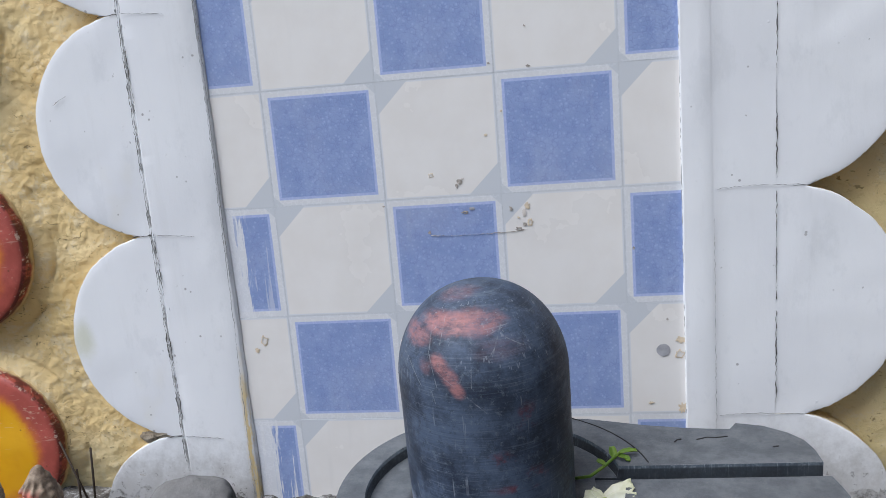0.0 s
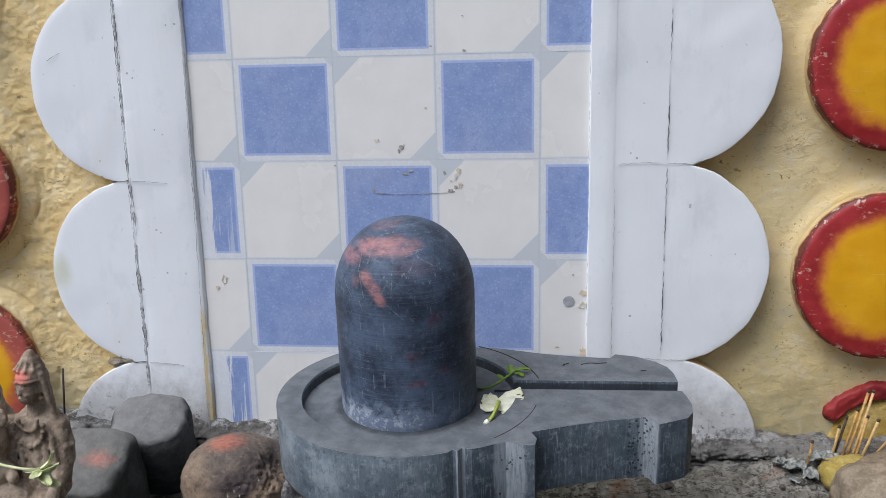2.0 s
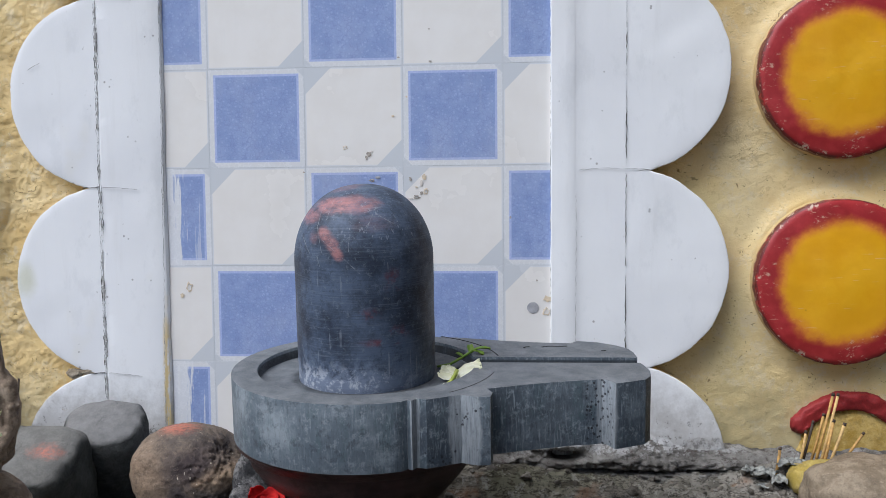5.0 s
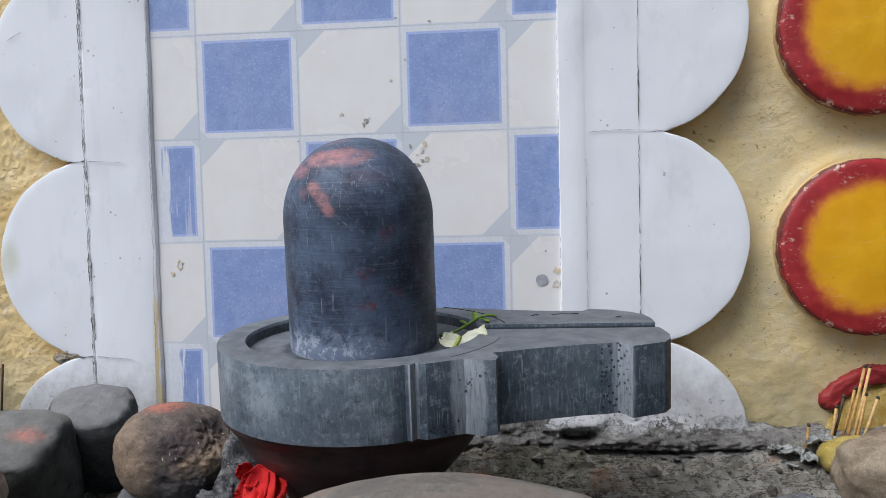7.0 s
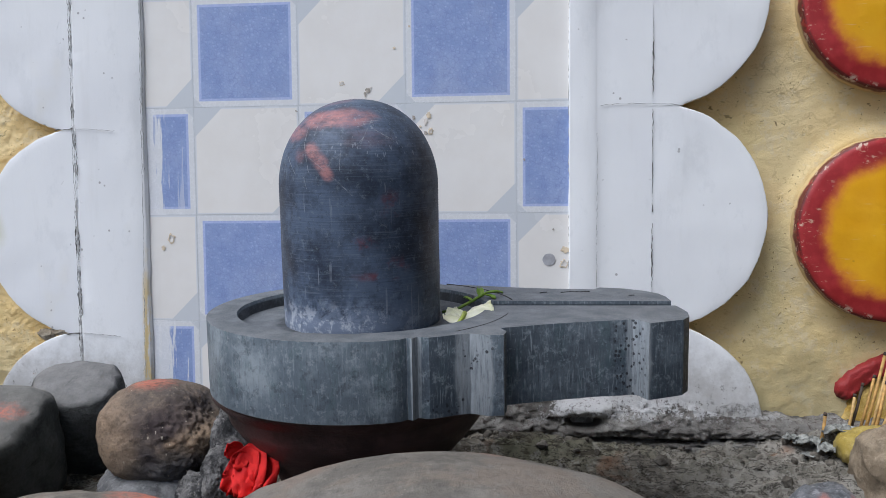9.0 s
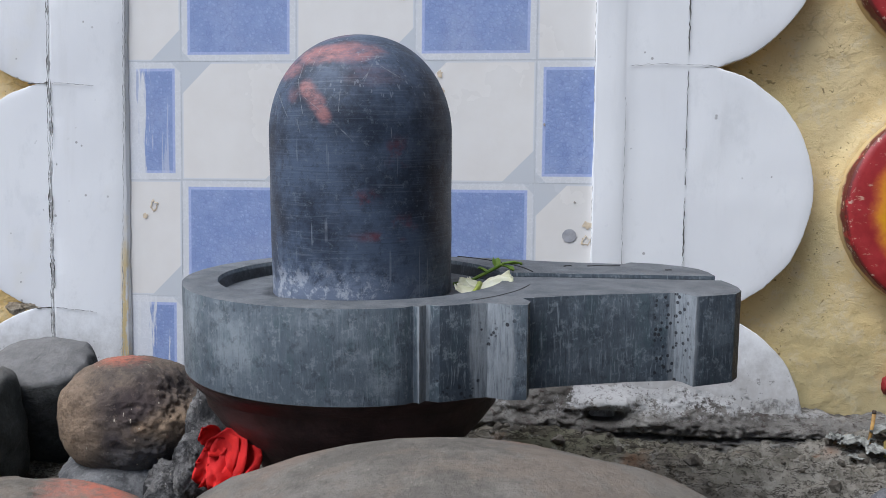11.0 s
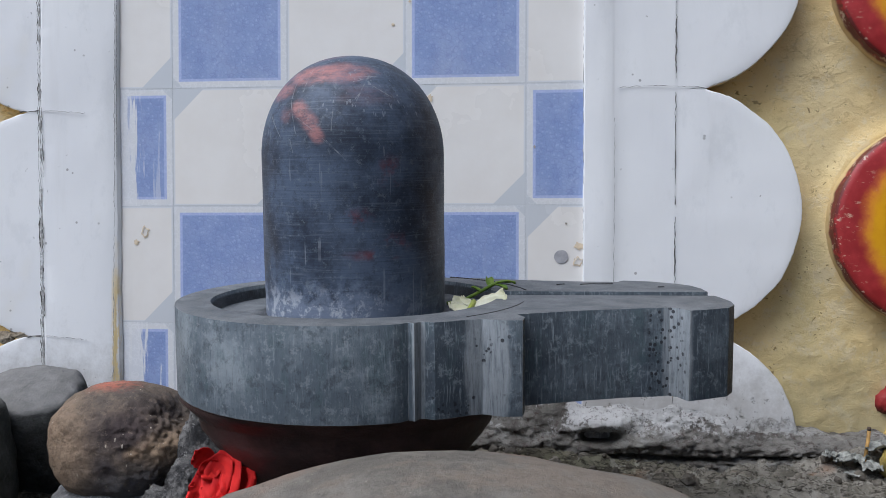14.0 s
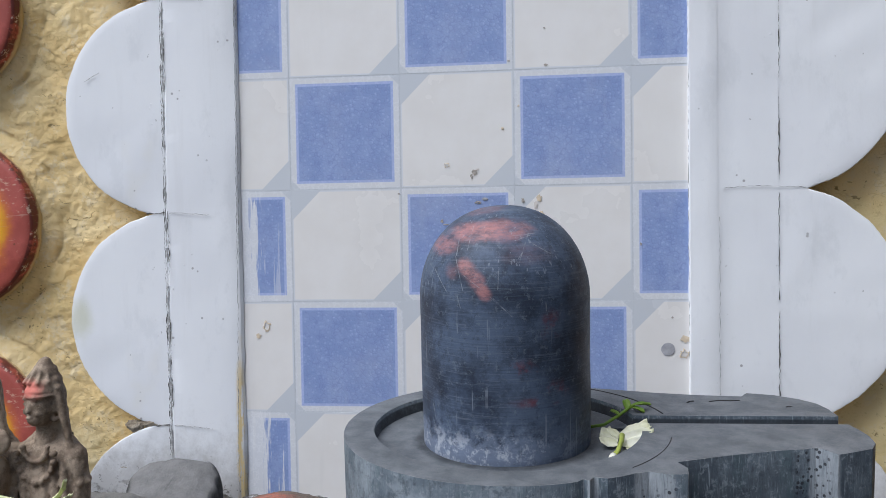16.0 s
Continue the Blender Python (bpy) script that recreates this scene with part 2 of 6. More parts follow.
def yellow_plaster():
    s = Tree("yellow_plaster", 0.85, 0.2)
    c = s.mix(s.ramp(s.noise(9, 4), 0.35, 0.65), (0.71, 0.530, 0.245), (0.76, 0.615, 0.345))
    c = s.mix(s.ramp(s.noise(5, 3, 0.5, s.scaled((1, 1, 1), None, (3, 1, 7))), 0.52, 0.68, 0, 0.5), c, (0.63, 0.575, 0.30))
    c = s.mix(s.ramp(s.noise(60, 8, 0.75), 0.50, 0.62, 0, 0.6), c, (0.71, 0.61, 0.41))
    c = s.mix(s.ramp(s.noise(1, 7, 0.75, s.scaled((120, 120, 170))), 0.57, 0.65, 0, 0.35), c, (0.45, 0.315, 0.125))
    wob = s.n("ShaderNodeTexNoise")
    s.put(s.co, wob.inputs["Vector"])
    wob.inputs["Scale"].default_value, wob.inputs["Detail"].default_value = 60, 4
    warp = s.n("ShaderNodeVectorMath")
    warp.operation = "MULTIPLY_ADD"
    s.put(wob.outputs["Color"], warp.inputs[0])
    warp.inputs[1].default_value = (0.03, 0.03, 0.03)
    s.put(s.co, warp.inputs[2])
    seam = s.math("MULTIPLY", s.ramp(s.cells(1, "DISTANCE_TO_EDGE", s.scaled((42, 42, 75), warp.outputs[0])), 0.0, 0.06, 1, 0), s.ramp(s.noise(24, 3), 0.56, 0.63))
    scrape = s.noise(1, 7, 0.78, s.scaled((55, 55, 120)))
    c = s.mix(s.math("MULTIPLY", seam, 0.28), c, (0.30, 0.19, 0.08))
    c = s.mix(s.ramp(scrape, 0.62, 0.655, 0, 0.45), c, (0.34, 0.22, 0.085))
    spot = s.n("ShaderNodeNewGeometry").outputs["Position"]
    coarse = s.ramp(s.axes(spot)[0], 0.0, 0.2, 1.0, 0.25)
    pock = s.math("MULTIPLY", s.ramp(s.cells(1, "F1", s.scaled((150, 150, 230), warp.outputs[0])), 0.10, 0.22, 1, 0), s.ramp(s.noise(28, 3, 0.6), 0.50, 0.57))
    c = s.mix(s.math("MULTIPLY", pock, 0.8), c, (0.20, 0.135, 0.06))
    nick = s.math("MULTIPLY", s.ramp(s.noise(1, 3, 0.6, s.scaled((60, 60, 260), warp.outputs[0])), 0.655, 0.685), s.ramp(s.noise(13, 3), 0.50, 0.58))
    c = s.mix(s.math("MULTIPLY", nick, 0.65), c, (0.20, 0.14, 0.065))
    moss = s.ramp(s.math("ADD", s.axes(spot)[2], s.math("MULTIPLY", s.math("SUBTRACT", s.noise(22, 6, 0.7), 0.5), 0.14)), 0.01, 0.10, 0.6, 0)
    c = s.mix(moss, c, (0.27, 0.25, 0.15))
    flake = s.ramp(s.noise(1, 5, 0.62, s.scaled((48, 48, 80), warp.outputs[0])), 0.49, 0.535)
    flake = s.math("ADD", flake, s.ramp(s.noise(1, 4, 0.6, s.scaled((105, 105, 150), warp.outputs[0])), 0.50, 0.54, 0, 0.5))
    s.bump(s.math("MULTIPLY", flake, coarse), 0.50, 0.0016)
    s.bump(s.noise(70, 6, 0.62), 0.4, 0.0022)
    s.bump(pock, -0.6, 0.0012)
    s.bump(scrape, 0.5, 0.0014)
    s.bump(seam, -0.3, 0.0010)
    return s.done(c)


def medallion_paint(name, pink=False):
    s = Tree(name, 0.45, 0.4)
    x, y, z = s.axes()
    r = s.math("SQRT", s.math("ADD", s.math("MULTIPLY", x, x), s.math("MULTIPLY", z, z)))
    whole = r
    r = s.math("ADD", r, s.math("MULTIPLY", s.math("SUBTRACT", s.noise(34, 5, 0.65), 0.5), 0.022))
    red = (0.285, 0.018, 0.02) if not pink else (0.36, 0.075, 0.055)
    yellow = s.mix(s.ramp(s.noise(20, 4), 0.35, 0.7), (0.70, 0.335, 0.004), (0.76, 0.40, 0.006))
    red = s.mix(s.ramp(s.noise(45, 5, 0.7), 0.4, 0.7), red, tuple(v * 1.3 + 0.006 for v in red))
    soft = s.mix(s.ramp(r, 0.049, 0.063), yellow, (0.56, 0.15, 0.03))
    keep = s.ramp(r, 0.056, 0.067)
    c = s.mix(keep, soft, red)
    scuff = s.math("MULTIPLY", s.ramp(s.noise(1, 5, 0.75, s.scaled((110, 110, 240))), 0.58, 0.62), s.ramp(s.noise(30, 2), 0.48, 0.56))
    scuff = s.math("MULTIPLY", scuff, s.ramp(r, 0.052, 0.062))
    c = s.mix(s.math("MULTIPLY", scuff, 0.6), c, (0.62, 0.42, 0.30))
    drip = s.math("MULTIPLY", s.ramp(s.noise(1, 3, 0.6, s.scaled((60, 60, 14))), 0.66, 0.72), s.ramp(s.noise(14, 2), 0.55, 0.62))
    c = s.mix(s.math("MULTIPLY", drip, 0.7), c, (0.06, 0.02, 0.02))
    c = s.mix(s.math("MULTIPLY", s.ramp(whole, 0.0785, 0.0802, 0, 0.85), s.ramp(s.noise(38, 4, 0.7), 0.40, 0.50)), c, (0.085, 0.020, 0.016))
    chipped = s.math("MULTIPLY", s.ramp(whole, 0.0755, 0.0790), s.ramp(s.noise(75, 5, 0.75, s.scaled((1, 1, 1), None, (2, 5, 1))), 0.56, 0.60))
    c = s.mix(s.math("MULTIPLY", chipped, 0.8), c, (0.60, 0.47, 0.36))
    spot_dark = s.math("MULTIPLY", s.ramp(s.cells(70), 0.05, 0.09, 1, 0), s.ramp(s.noise(18, 2), 0.52, 0.58))
    c = s.mix(s.math("MULTIPLY", spot_dark, 0.6), c, (0.10, 0.05, 0.02))
    hair = s.math("MULTIPLY", s.ramp(s.noise(1, 2, 0.5, s.scaled((45, 45, 420))), 0.665, 0.69), s.ramp(s.noise(16, 2), 0.50, 0.58))
    c = s.mix(s.math("MULTIPLY", hair, 0.28), c, (0.66, 0.50, 0.38))
    side = s.ramp(s.math("ADD", y, s.math("MULTIPLY", s.math("SUBTRACT", s.noise(50, 4), 0.5), 0.012)), -0.0145, -0.0095)
    c = s.mix(side, c, s.mix(s.ramp(s.noise(40, 4), 0.4, 0.65), (0.60, 0.465, 0.25), (0.53, 0.40, 0.19)))
    s.bump(s.noise(160, 5, 0.6), 0.3, 0.0008)
    s.bump(s.noise(22, 3), 0.4, 0.003)
    return s.done(c, s.ramp(s.noise(33, 3), 0.3, 0.7, 0.35, 0.6))


def lingam_stone():
    s = Tree("polished_dark_stone", 0.55, 0.32)
    x, y, z = s.axes()
    c = s.mix(s.ramp(s.noise(24, 9, 0.72), 0.38, 0.64), (0.022, 0.031, 0.053), (0.076, 0.105, 0.163))
    c = s.mix(s.ramp(s.noise(9, 4), 0.50, 0.70, 0, 0.4), c, (0.105, 0.130, 0.175))
    lathe = s.noise(1, 5, 0.75, s.scaled((30, 30, 1150)))
    c = s.mix(s.ramp(lathe, 0.52, 0.66, 0, 0.44), c, (0.140, 0.168, 0.205))
    c = s.mix(s.ramp(lathe, 0.46, 0.34, 0, 0.32), c, (0.012, 0.015, 0.024))
    c = s.mix(s.ramp(s.noise(150, 7, 0.8), 0.51, 0.62, 0, 0.40), c, (0.013, 0.017, 0.026))
    c = s.mix(s.ramp(s.noise(230, 6, 0.8), 0.55, 0.63, 0, 0.36), c, (0.17, 0.205, 0.24))
    dust_toplight = s.math("ADD", s.math("SUBTRACT", z, 0.0034), s.math("MULTIPLY", s.math("SUBTRACT", s.noise(75, 8, 0.8), 0.5), 0.060))
    here = s.ramp(s.math("ADD", x, s.math("MULTIPLY", s.math("SUBTRACT", s.noise(30, 3), 0.5), 0.05)), 0.004, 0.040, 1, 0.25)
    c = s.mix(s.math("MULTIPLY", s.ramp(dust_toplight, 0.010, 0.026, 0.62, 0), here), c, (0.235, 0.28, 0.375))
    c = s.mix(s.math("MULTIPLY", s.ramp(s.noise(120, 7, 0.82), 0.51, 0.58), s.math("MULTIPLY", here, s.ramp(z, 0.012, 0.032, 0.9, 0.0))), c, (0.42, 0.45, 0.50))
    red = s.math("MULTIPLY", s.ramp(s.noise(70, 5, 0.7), 0.45, 0.65), 0.6)
    for place, size in (((0.028, -0.044, 0.087), (0.008, 0.02, 0.013)), ((0.030, -0.043, 0.050), (0.012, 0.02, 0.007)),
                        ((0.012, -0.050, 0.064), (0.012, 0.02, 0.006)), ((0.02, -0.046, 0.044), (0.022, 0.02, 0.004))):
        c = s.mix(s.math("MULTIPLY", red, s.blob(place, size, 0.9, 120, 0.1)), c, (0.17, 0.025, 0.03))
    pink = (0.40, 0.175, 0.165)
    rub = s.ramp(s.noise(1, 6, 0.75, s.scaled((70, 70, 190))), 0.36, 0.60, 0.20, 0.78)
    for place, size, k in (((0.001, -0.033, 0.1405), (0.021, 0.034, 0.0075), 0.85), ((-0.017, -0.034, 0.1395), (0.021, 0.034, 0.0070), 0.95), ((-0.035, -0.024, 0.1315), (0.014, 0.028, 0.0065), 0.8),
                           ((-0.028, -0.040, 0.1180), (0.0055, 0.02, 0.0055), 0.30), ((0.016, -0.042, 0.128), (0.020, 0.02, 0.008), 0.14), ((-0.012, -0.010, 0.1510), (0.018, 0.012, 0.006), 0.3)):
        c = s.mix(s.math("MULTIPLY", s.math("MULTIPLY", rub, k), s.blob(place, size, 0.55, 130, 0.35)), c, pink)
    daub = s.math("MAXIMUM", s.stroke((-0.0205, 0.1215), (-0.0130, 0.1130), 0.0062, 0.3), s.stroke((-0.0150, 0.1150), (-0.0085, 0.1060), 0.0050, 0.3))
    c = s.mix(s.math("MULTIPLY", daub, s.math("MULTIPLY", rub, 0.9)), c, pink)
    tilt = s.n("ShaderNodeMapping")
    s.put(s.co, tilt.inputs["Vector"])
    tilt.inputs["Rotation"].default_value = (0, 0.5, 0.2)
    tilt.inputs["Scale"].default_value = (420, 420, 16)
    scratch = s.math("MULTIPLY", s.ramp(s.noise(1, 1, 0.4, tilt.outputs[0]), 0.69, 0.72), s.ramp(s.noise(34, 2), 0.50, 0.56))
    fine = s.math("MULTIPLY", s.ramp(s.noise(1, 1, 0.4, s.scaled((560, 200, 60))), 0.765, 0.79), s.ramp(s.noise(30, 2), 0.52, 0.58))
    lean = s.n("ShaderNodeMapping")
    s.put(s.co, lean.inputs["Vector"])
    lean.inputs["Rotation"].default_value = (0.3, -0.9, 0)
    lean.inputs["Scale"].default_value = (620, 620, 40)
    fine = s.math("MAXIMUM", fine, s.math("MULTIPLY", s.ramp(s.noise(1, 1, 0.4, lean.outputs[0]), 0.70, 0.73), s.ramp(s.noise(26, 2), 0.50, 0.56)))
    c = s.mix(s.math("MULTIPLY", s.math("MAXIMUM", scratch, s.math("MULTIPLY", fine, s.ramp(z, 0.05, 0.10))), 0.4), c, (0.27, 0.30, 0.35))
    marks = None
    for a, b, w in (((0.0155, 0.1385), (0.0105, 0.1235), 0.00045), ((0.0165, 0.1375), (0.0080, 0.1350), 0.0003), ((0.0060, 0.1375), (0.0200, 0.1385), 0.0003), ((0.0130, 0.1300), (0.0100, 0.1255), 0.0003),
                    ((-0.0040, 0.1040), (0.0060, 0.0940), 0.0004), ((-0.0060, 0.1050), (0.0030, 0.0970), 0.0003), ((-0.0010, 0.1210), (-0.0015, 0.1090), 0.0003), ((-0.0390, 0.1180), (-0.0310, 0.1060), 0.0003),
                    ((-0.0260, 0.1260), (-0.0215, 0.1080), 0.0003), ((-0.0240, 0.1380), (-0.0255, 0.1270), 0.0004), ((-0.0220, 0.1170), (-0.0120, 0.1100), 0.00025),
                    ((-0.0420, 0.0380), (-0.0400, 0.0290), 0.0004), ((-0.0160, 0.1430), (-0.0190, 0.1300), 0.0003), ((-0.0280, 0.0700), (-0.0230, 0.0695), 0.0003),
                    ((-0.0250, 0.1050), (-0.0230, 0.0980), 0.0003), ((0.0250, 0.1010), (0.0252, 0.0960), 0.0004), ((0.0280, 0.1270), (0.0180, 0.1330), 0.0003)):
        k = s.stroke(a, b, w, 0.3)
        marks = k if marks is None else s.math("MAXIMUM", marks, k)
    c = s.mix(s.math("MULTIPLY", marks, s.ramp(s.noise(300, 3), 0.40, 0.62, 0.06, 0.48)), c, (0.30, 0.325, 0.35))
    s.bump(s.noise(200, 5, 0.7), 0.25, 0.0007)
    s.bump(lathe, 0.15, 0.0006)
    return s.done(c, s.ramp(s.noise(25, 4), 0.3, 0.7, 0.46, 0.68))


def basin_stone():
    s = Tree("grey_carved_stone", 0.6, 0.32)
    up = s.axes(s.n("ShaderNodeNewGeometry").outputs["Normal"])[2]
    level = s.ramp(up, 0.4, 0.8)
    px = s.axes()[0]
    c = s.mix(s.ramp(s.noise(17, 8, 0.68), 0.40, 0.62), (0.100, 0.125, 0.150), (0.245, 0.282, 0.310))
    # Right of the rib: tooled stone, with side shade put into its colour.
    tooled_shaded = s.ramp(s.math("ADD", px, s.math("MULTIPLY", s.math("SUBTRACT", s.noise(30, 4), 0.5), 0.06)), 0.030, 0.062)
    c = s.mix(s.math("MULTIPLY", tooled_shaded, 0.75), c, s.mix(s.ramp(s.noise(40, 6, 0.7), 0.4, 0.62), (0.035, 0.047, 0.064), (0.088, 0.110, 0.134)))
    c = s.mix(s.ramp(s.noise(1, 6, 0.7, s.scaled((90, 90, 45))), 0.52, 0.64, 0, 0.5), c, (0.070, 0.108, 0.120))
    c = s.mix(s.ramp(s.noise(130, 7, 0.78), 0.51, 0.62, 0, 0.55), c, (0.042, 0.052, 0.066))
    c = s.mix(s.ramp(s.noise(160, 7, 0.8), 0.54, 0.61, 0, 0.5), c, (0.27, 0.305, 0.33))
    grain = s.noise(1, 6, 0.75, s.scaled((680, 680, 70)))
    k = s.ramp(tooled_shaded, 0, 1, 0.65, 1.0)
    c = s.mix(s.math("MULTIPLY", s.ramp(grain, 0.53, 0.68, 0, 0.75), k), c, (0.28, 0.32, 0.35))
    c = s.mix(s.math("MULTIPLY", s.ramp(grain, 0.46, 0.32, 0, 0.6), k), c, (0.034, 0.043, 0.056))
    # drill pits and lighter strips on the side faces
    drilled = s.math("MAXIMUM", s.blob((0.172, -0.04, -0.02), (0.010, 0.03, 0.06), 0.6, 60), s.math("MULTIPLY", s.blob((0.07, -0.085, -0.02), (0.026, 0.03, 0.06), 0.6, 60), s.ramp(s.noise(60, 3), 0.55, 0.6)))
    pits = s.math("MULTIPLY", s.ramp(s.cells(320), 0.26, 0.36, 1, 0), drilled)
    for place, size in (((0.0475, -0.090, -0.02), (0.0032, 0.02, 0.06)), ((0.080, -0.080, -0.02), (0.0115, 0.03, 0.06)),
                        ((0.1775, -0.042, -0.02), (0.0075, 0.03, 0.06))):
        c = s.mix(s.math("MULTIPLY", s.blob(place, size, 0.5, 60), s.ramp(grain, 0.34, 0.56, 0.3, 0.75)), c, (0.30, 0.325, 0.345))
    c = s.mix(s.math("MULTIPLY", pits, 0.9), c, (0.02, 0.022, 0.028))
    # Level faces take their own grey tone.
    dust_toplight = s.mix(s.ramp(s.noise(60, 7, 0.7), 0.36, 0.66), (0.082, 0.089, 0.098), (0.142, 0.150, 0.160))
    c = s.mix(s.math("MULTIPLY", level, 0.85), c, dust_toplight)
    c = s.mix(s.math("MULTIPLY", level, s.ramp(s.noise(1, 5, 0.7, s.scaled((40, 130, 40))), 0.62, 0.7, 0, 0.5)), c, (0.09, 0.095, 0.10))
    # Recess walls, channel and a ring round the lingam are darker.
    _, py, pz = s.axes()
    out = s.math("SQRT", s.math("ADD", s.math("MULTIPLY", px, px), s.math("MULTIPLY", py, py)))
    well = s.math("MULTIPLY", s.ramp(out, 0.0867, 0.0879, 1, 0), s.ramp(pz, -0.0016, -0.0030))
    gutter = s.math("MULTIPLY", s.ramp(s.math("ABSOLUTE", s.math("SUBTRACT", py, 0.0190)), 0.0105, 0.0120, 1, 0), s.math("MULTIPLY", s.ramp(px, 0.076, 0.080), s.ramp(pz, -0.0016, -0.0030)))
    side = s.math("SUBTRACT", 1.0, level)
    recess_dark = s.math("MAXIMUM", s.math("MULTIPLY", well, s.math("MAXIMUM", side, s.ramp(out, 0.054, 0.060, 0.8, 0))), s.math("MULTIPLY", gutter, 0.9))
    c = s.mix(s.math("MULTIPLY", recess_dark, s.ramp(s.noise(80, 5, 0.7), 0.3, 0.6, 0.65, 0.95)), c, (0.022, 0.025, 0.030))
    s.bump(s.noise(190, 6, 0.7), 0.35, 0.001)
    s.bump(grain, 0.35, 0.0011)
    s.bump(pits, -0.6, 0.001)
    return s.done(c, s.ramp(s.noise(40, 4), 0.3, 0.7, 0.52, 0.74))


def rock(name, dark, light, pink=(), warm=None, specks=0.0, rough=0.8, patches=(), mottle=0.4, relief=1.0, frayed=2.4, dust_toplight=None):
    s = Tree(name, rough, 0.3)
    c = s.mix(s.ramp(s.noise(26, 8, 0.72), 0.40, 0.60), dark, light)
    if warm:
        c = s.mix(s.ramp(s.noise(24, 6, 0.65), 0.46, 0.58, 0, 0.85), c, warm)
    for place, size, colour in patches:
        c = s.mix(s.math("MULTIPLY", s.blob(place, size, frayed, 55, 0.2), 0.85), c, colour)
    c = s.mix(s.ramp(s.noise(150, 8, 0.78), 0.48, 0.62, 0, mottle), c, s.mix(0.68, c, (0.01, 0.01, 0.01)))
    c = s.mix(s.ramp(s.noise(230, 6, 0.75), 0.54, 0.66, 0, mottle * 0.7), c, tuple(min(1, v * 1.6) for v in light))
    c = s.mix(s.ramp(s.noise(480, 3, 0.7), 0.50, 0.66, 0, mottle * 0.6), c, tuple(v * 0.5 for v in dark))
    if specks:
        fleck = s.math("MULTIPLY", s.ramp(s.cells(1, "F1", s.scaled((260, 260, 85))), 0.08, 0.15, 1, 0), s.ramp(s.noise(70, 2), 0.54, 0.60))
        c = s.mix(s.math("MULTIPLY", fleck, specks), c, (0.55, 0.49, 0.39))
    # Top light put into the colour: up-facing parts paler than the sides.
    if dust_toplight:
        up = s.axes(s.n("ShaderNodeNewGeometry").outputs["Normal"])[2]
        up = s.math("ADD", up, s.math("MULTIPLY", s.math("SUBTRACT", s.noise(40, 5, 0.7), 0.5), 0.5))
        c = s.mix(s.ramp(up, 0.25, 0.75, 0, 0.85), c, s.mix(s.ramp(s.noise(70, 6, 0.7), 0.35, 0.65), tuple(v * 0.72 for v in dust_toplight), dust_toplight))
    for place, size in pink:
        c = s.mix(s.math("MULTIPLY", s.blob(place, size, 1.2, 110, 0.05), s.ramp(s.noise(260, 4, 0.7), 0.36, 0.58, 0.25, 0.75)), c, (0.58, 0.17, 0.11))
    if dust_toplight:
        layer = s.noise(1, 6, 0.65, s.scaled((22, 22, 95)), 0.6)
        c = s.mix(s.ramp(layer, 0.56, 0.64, 0, 0.45), c, tuple(v * 0.4 for v in dark))
        s.bump(layer, 0.6, 0.004)
    s.bump(s.noise(55, 8, 0.70), 0.6 * relief, 0.005)
    s.bump(s.noise(170, 7, 0.75), 0.7 * relief, 0.0026)
    s.bump(s.noise(520, 4, 0.7), 0.45, 0.0009)
    return s.done(c)


def cement_ground():
    s = Tree("weathered_cement", 0.9, 0.2)
    c = s.mix(s.ramp(s.noise(16, 6, 0.7), 0.36, 0.64), (0.070, 0.061, 0.047), (0.245, 0.222, 0.180))
    c = s.mix(s.ramp(s.noise(9, 4), 0.5, 0.66, 0, 0.6), c, (0.15, 0.15, 0.095))
    c = s.mix(s.ramp(s.noise(1, 6, 0.75, s.scaled((34, 120, 160))), 0.525, 0.56, 0, 0.85), c, (0.045, 0.037, 0.027))
    c = s.mix(s.math("MULTIPLY", s.blob((0.56, -0.12, 0.0), (0.22, 0.30, 0.30), 0.8, 14, 0.3), 0.75), c, s.mix(s.ramp(s.noise(50, 6, 0.7), 0.4, 0.6), (0.17, 0.16, 0.135), (0.36, 0.34, 0.30)))
    seam = s.ramp(s.math("ABSOLUTE", s.math("SUBTRACT", s.noise(1, 5, 0.65, s.scaled((14, 60, 60))), 0.5)), 0.004, 0.016, 1, 0)
    c = s.mix(s.math("MULTIPLY", seam, 0.8), c, (0.028, 0.024, 0.018))
    c = s.mix(s.ramp(s.noise(80, 6, 0.75), 0.55, 0.60, 0, 0.4), c, (0.40, 0.39, 0.35))
    c = s.mix(s.ramp(s.noise(22, 3, 0.5, s.scaled((1, 1, 1), None, (5, 2, 1))), 0.63, 0.72, 0, 0.5), c, (0.30, 0.16, 0.09))
    pit = s.ramp(s.noise(170, 8, 0.82), 0.53, 0.575)
    c = s.mix(s.math("MULTIPLY", pit, 0.7), c, (0.03, 0.026, 0.02))
    s.bump(s.noise(130, 8, 0.75), 0.9, 0.006)
    s.bump(seam, -0.8, 0.004)
    s.bump(pit, -0.9, 0.003)
    s.bump(s.noise(420, 4, 0.7), 0.6, 0.0012)
    return s.done(c)


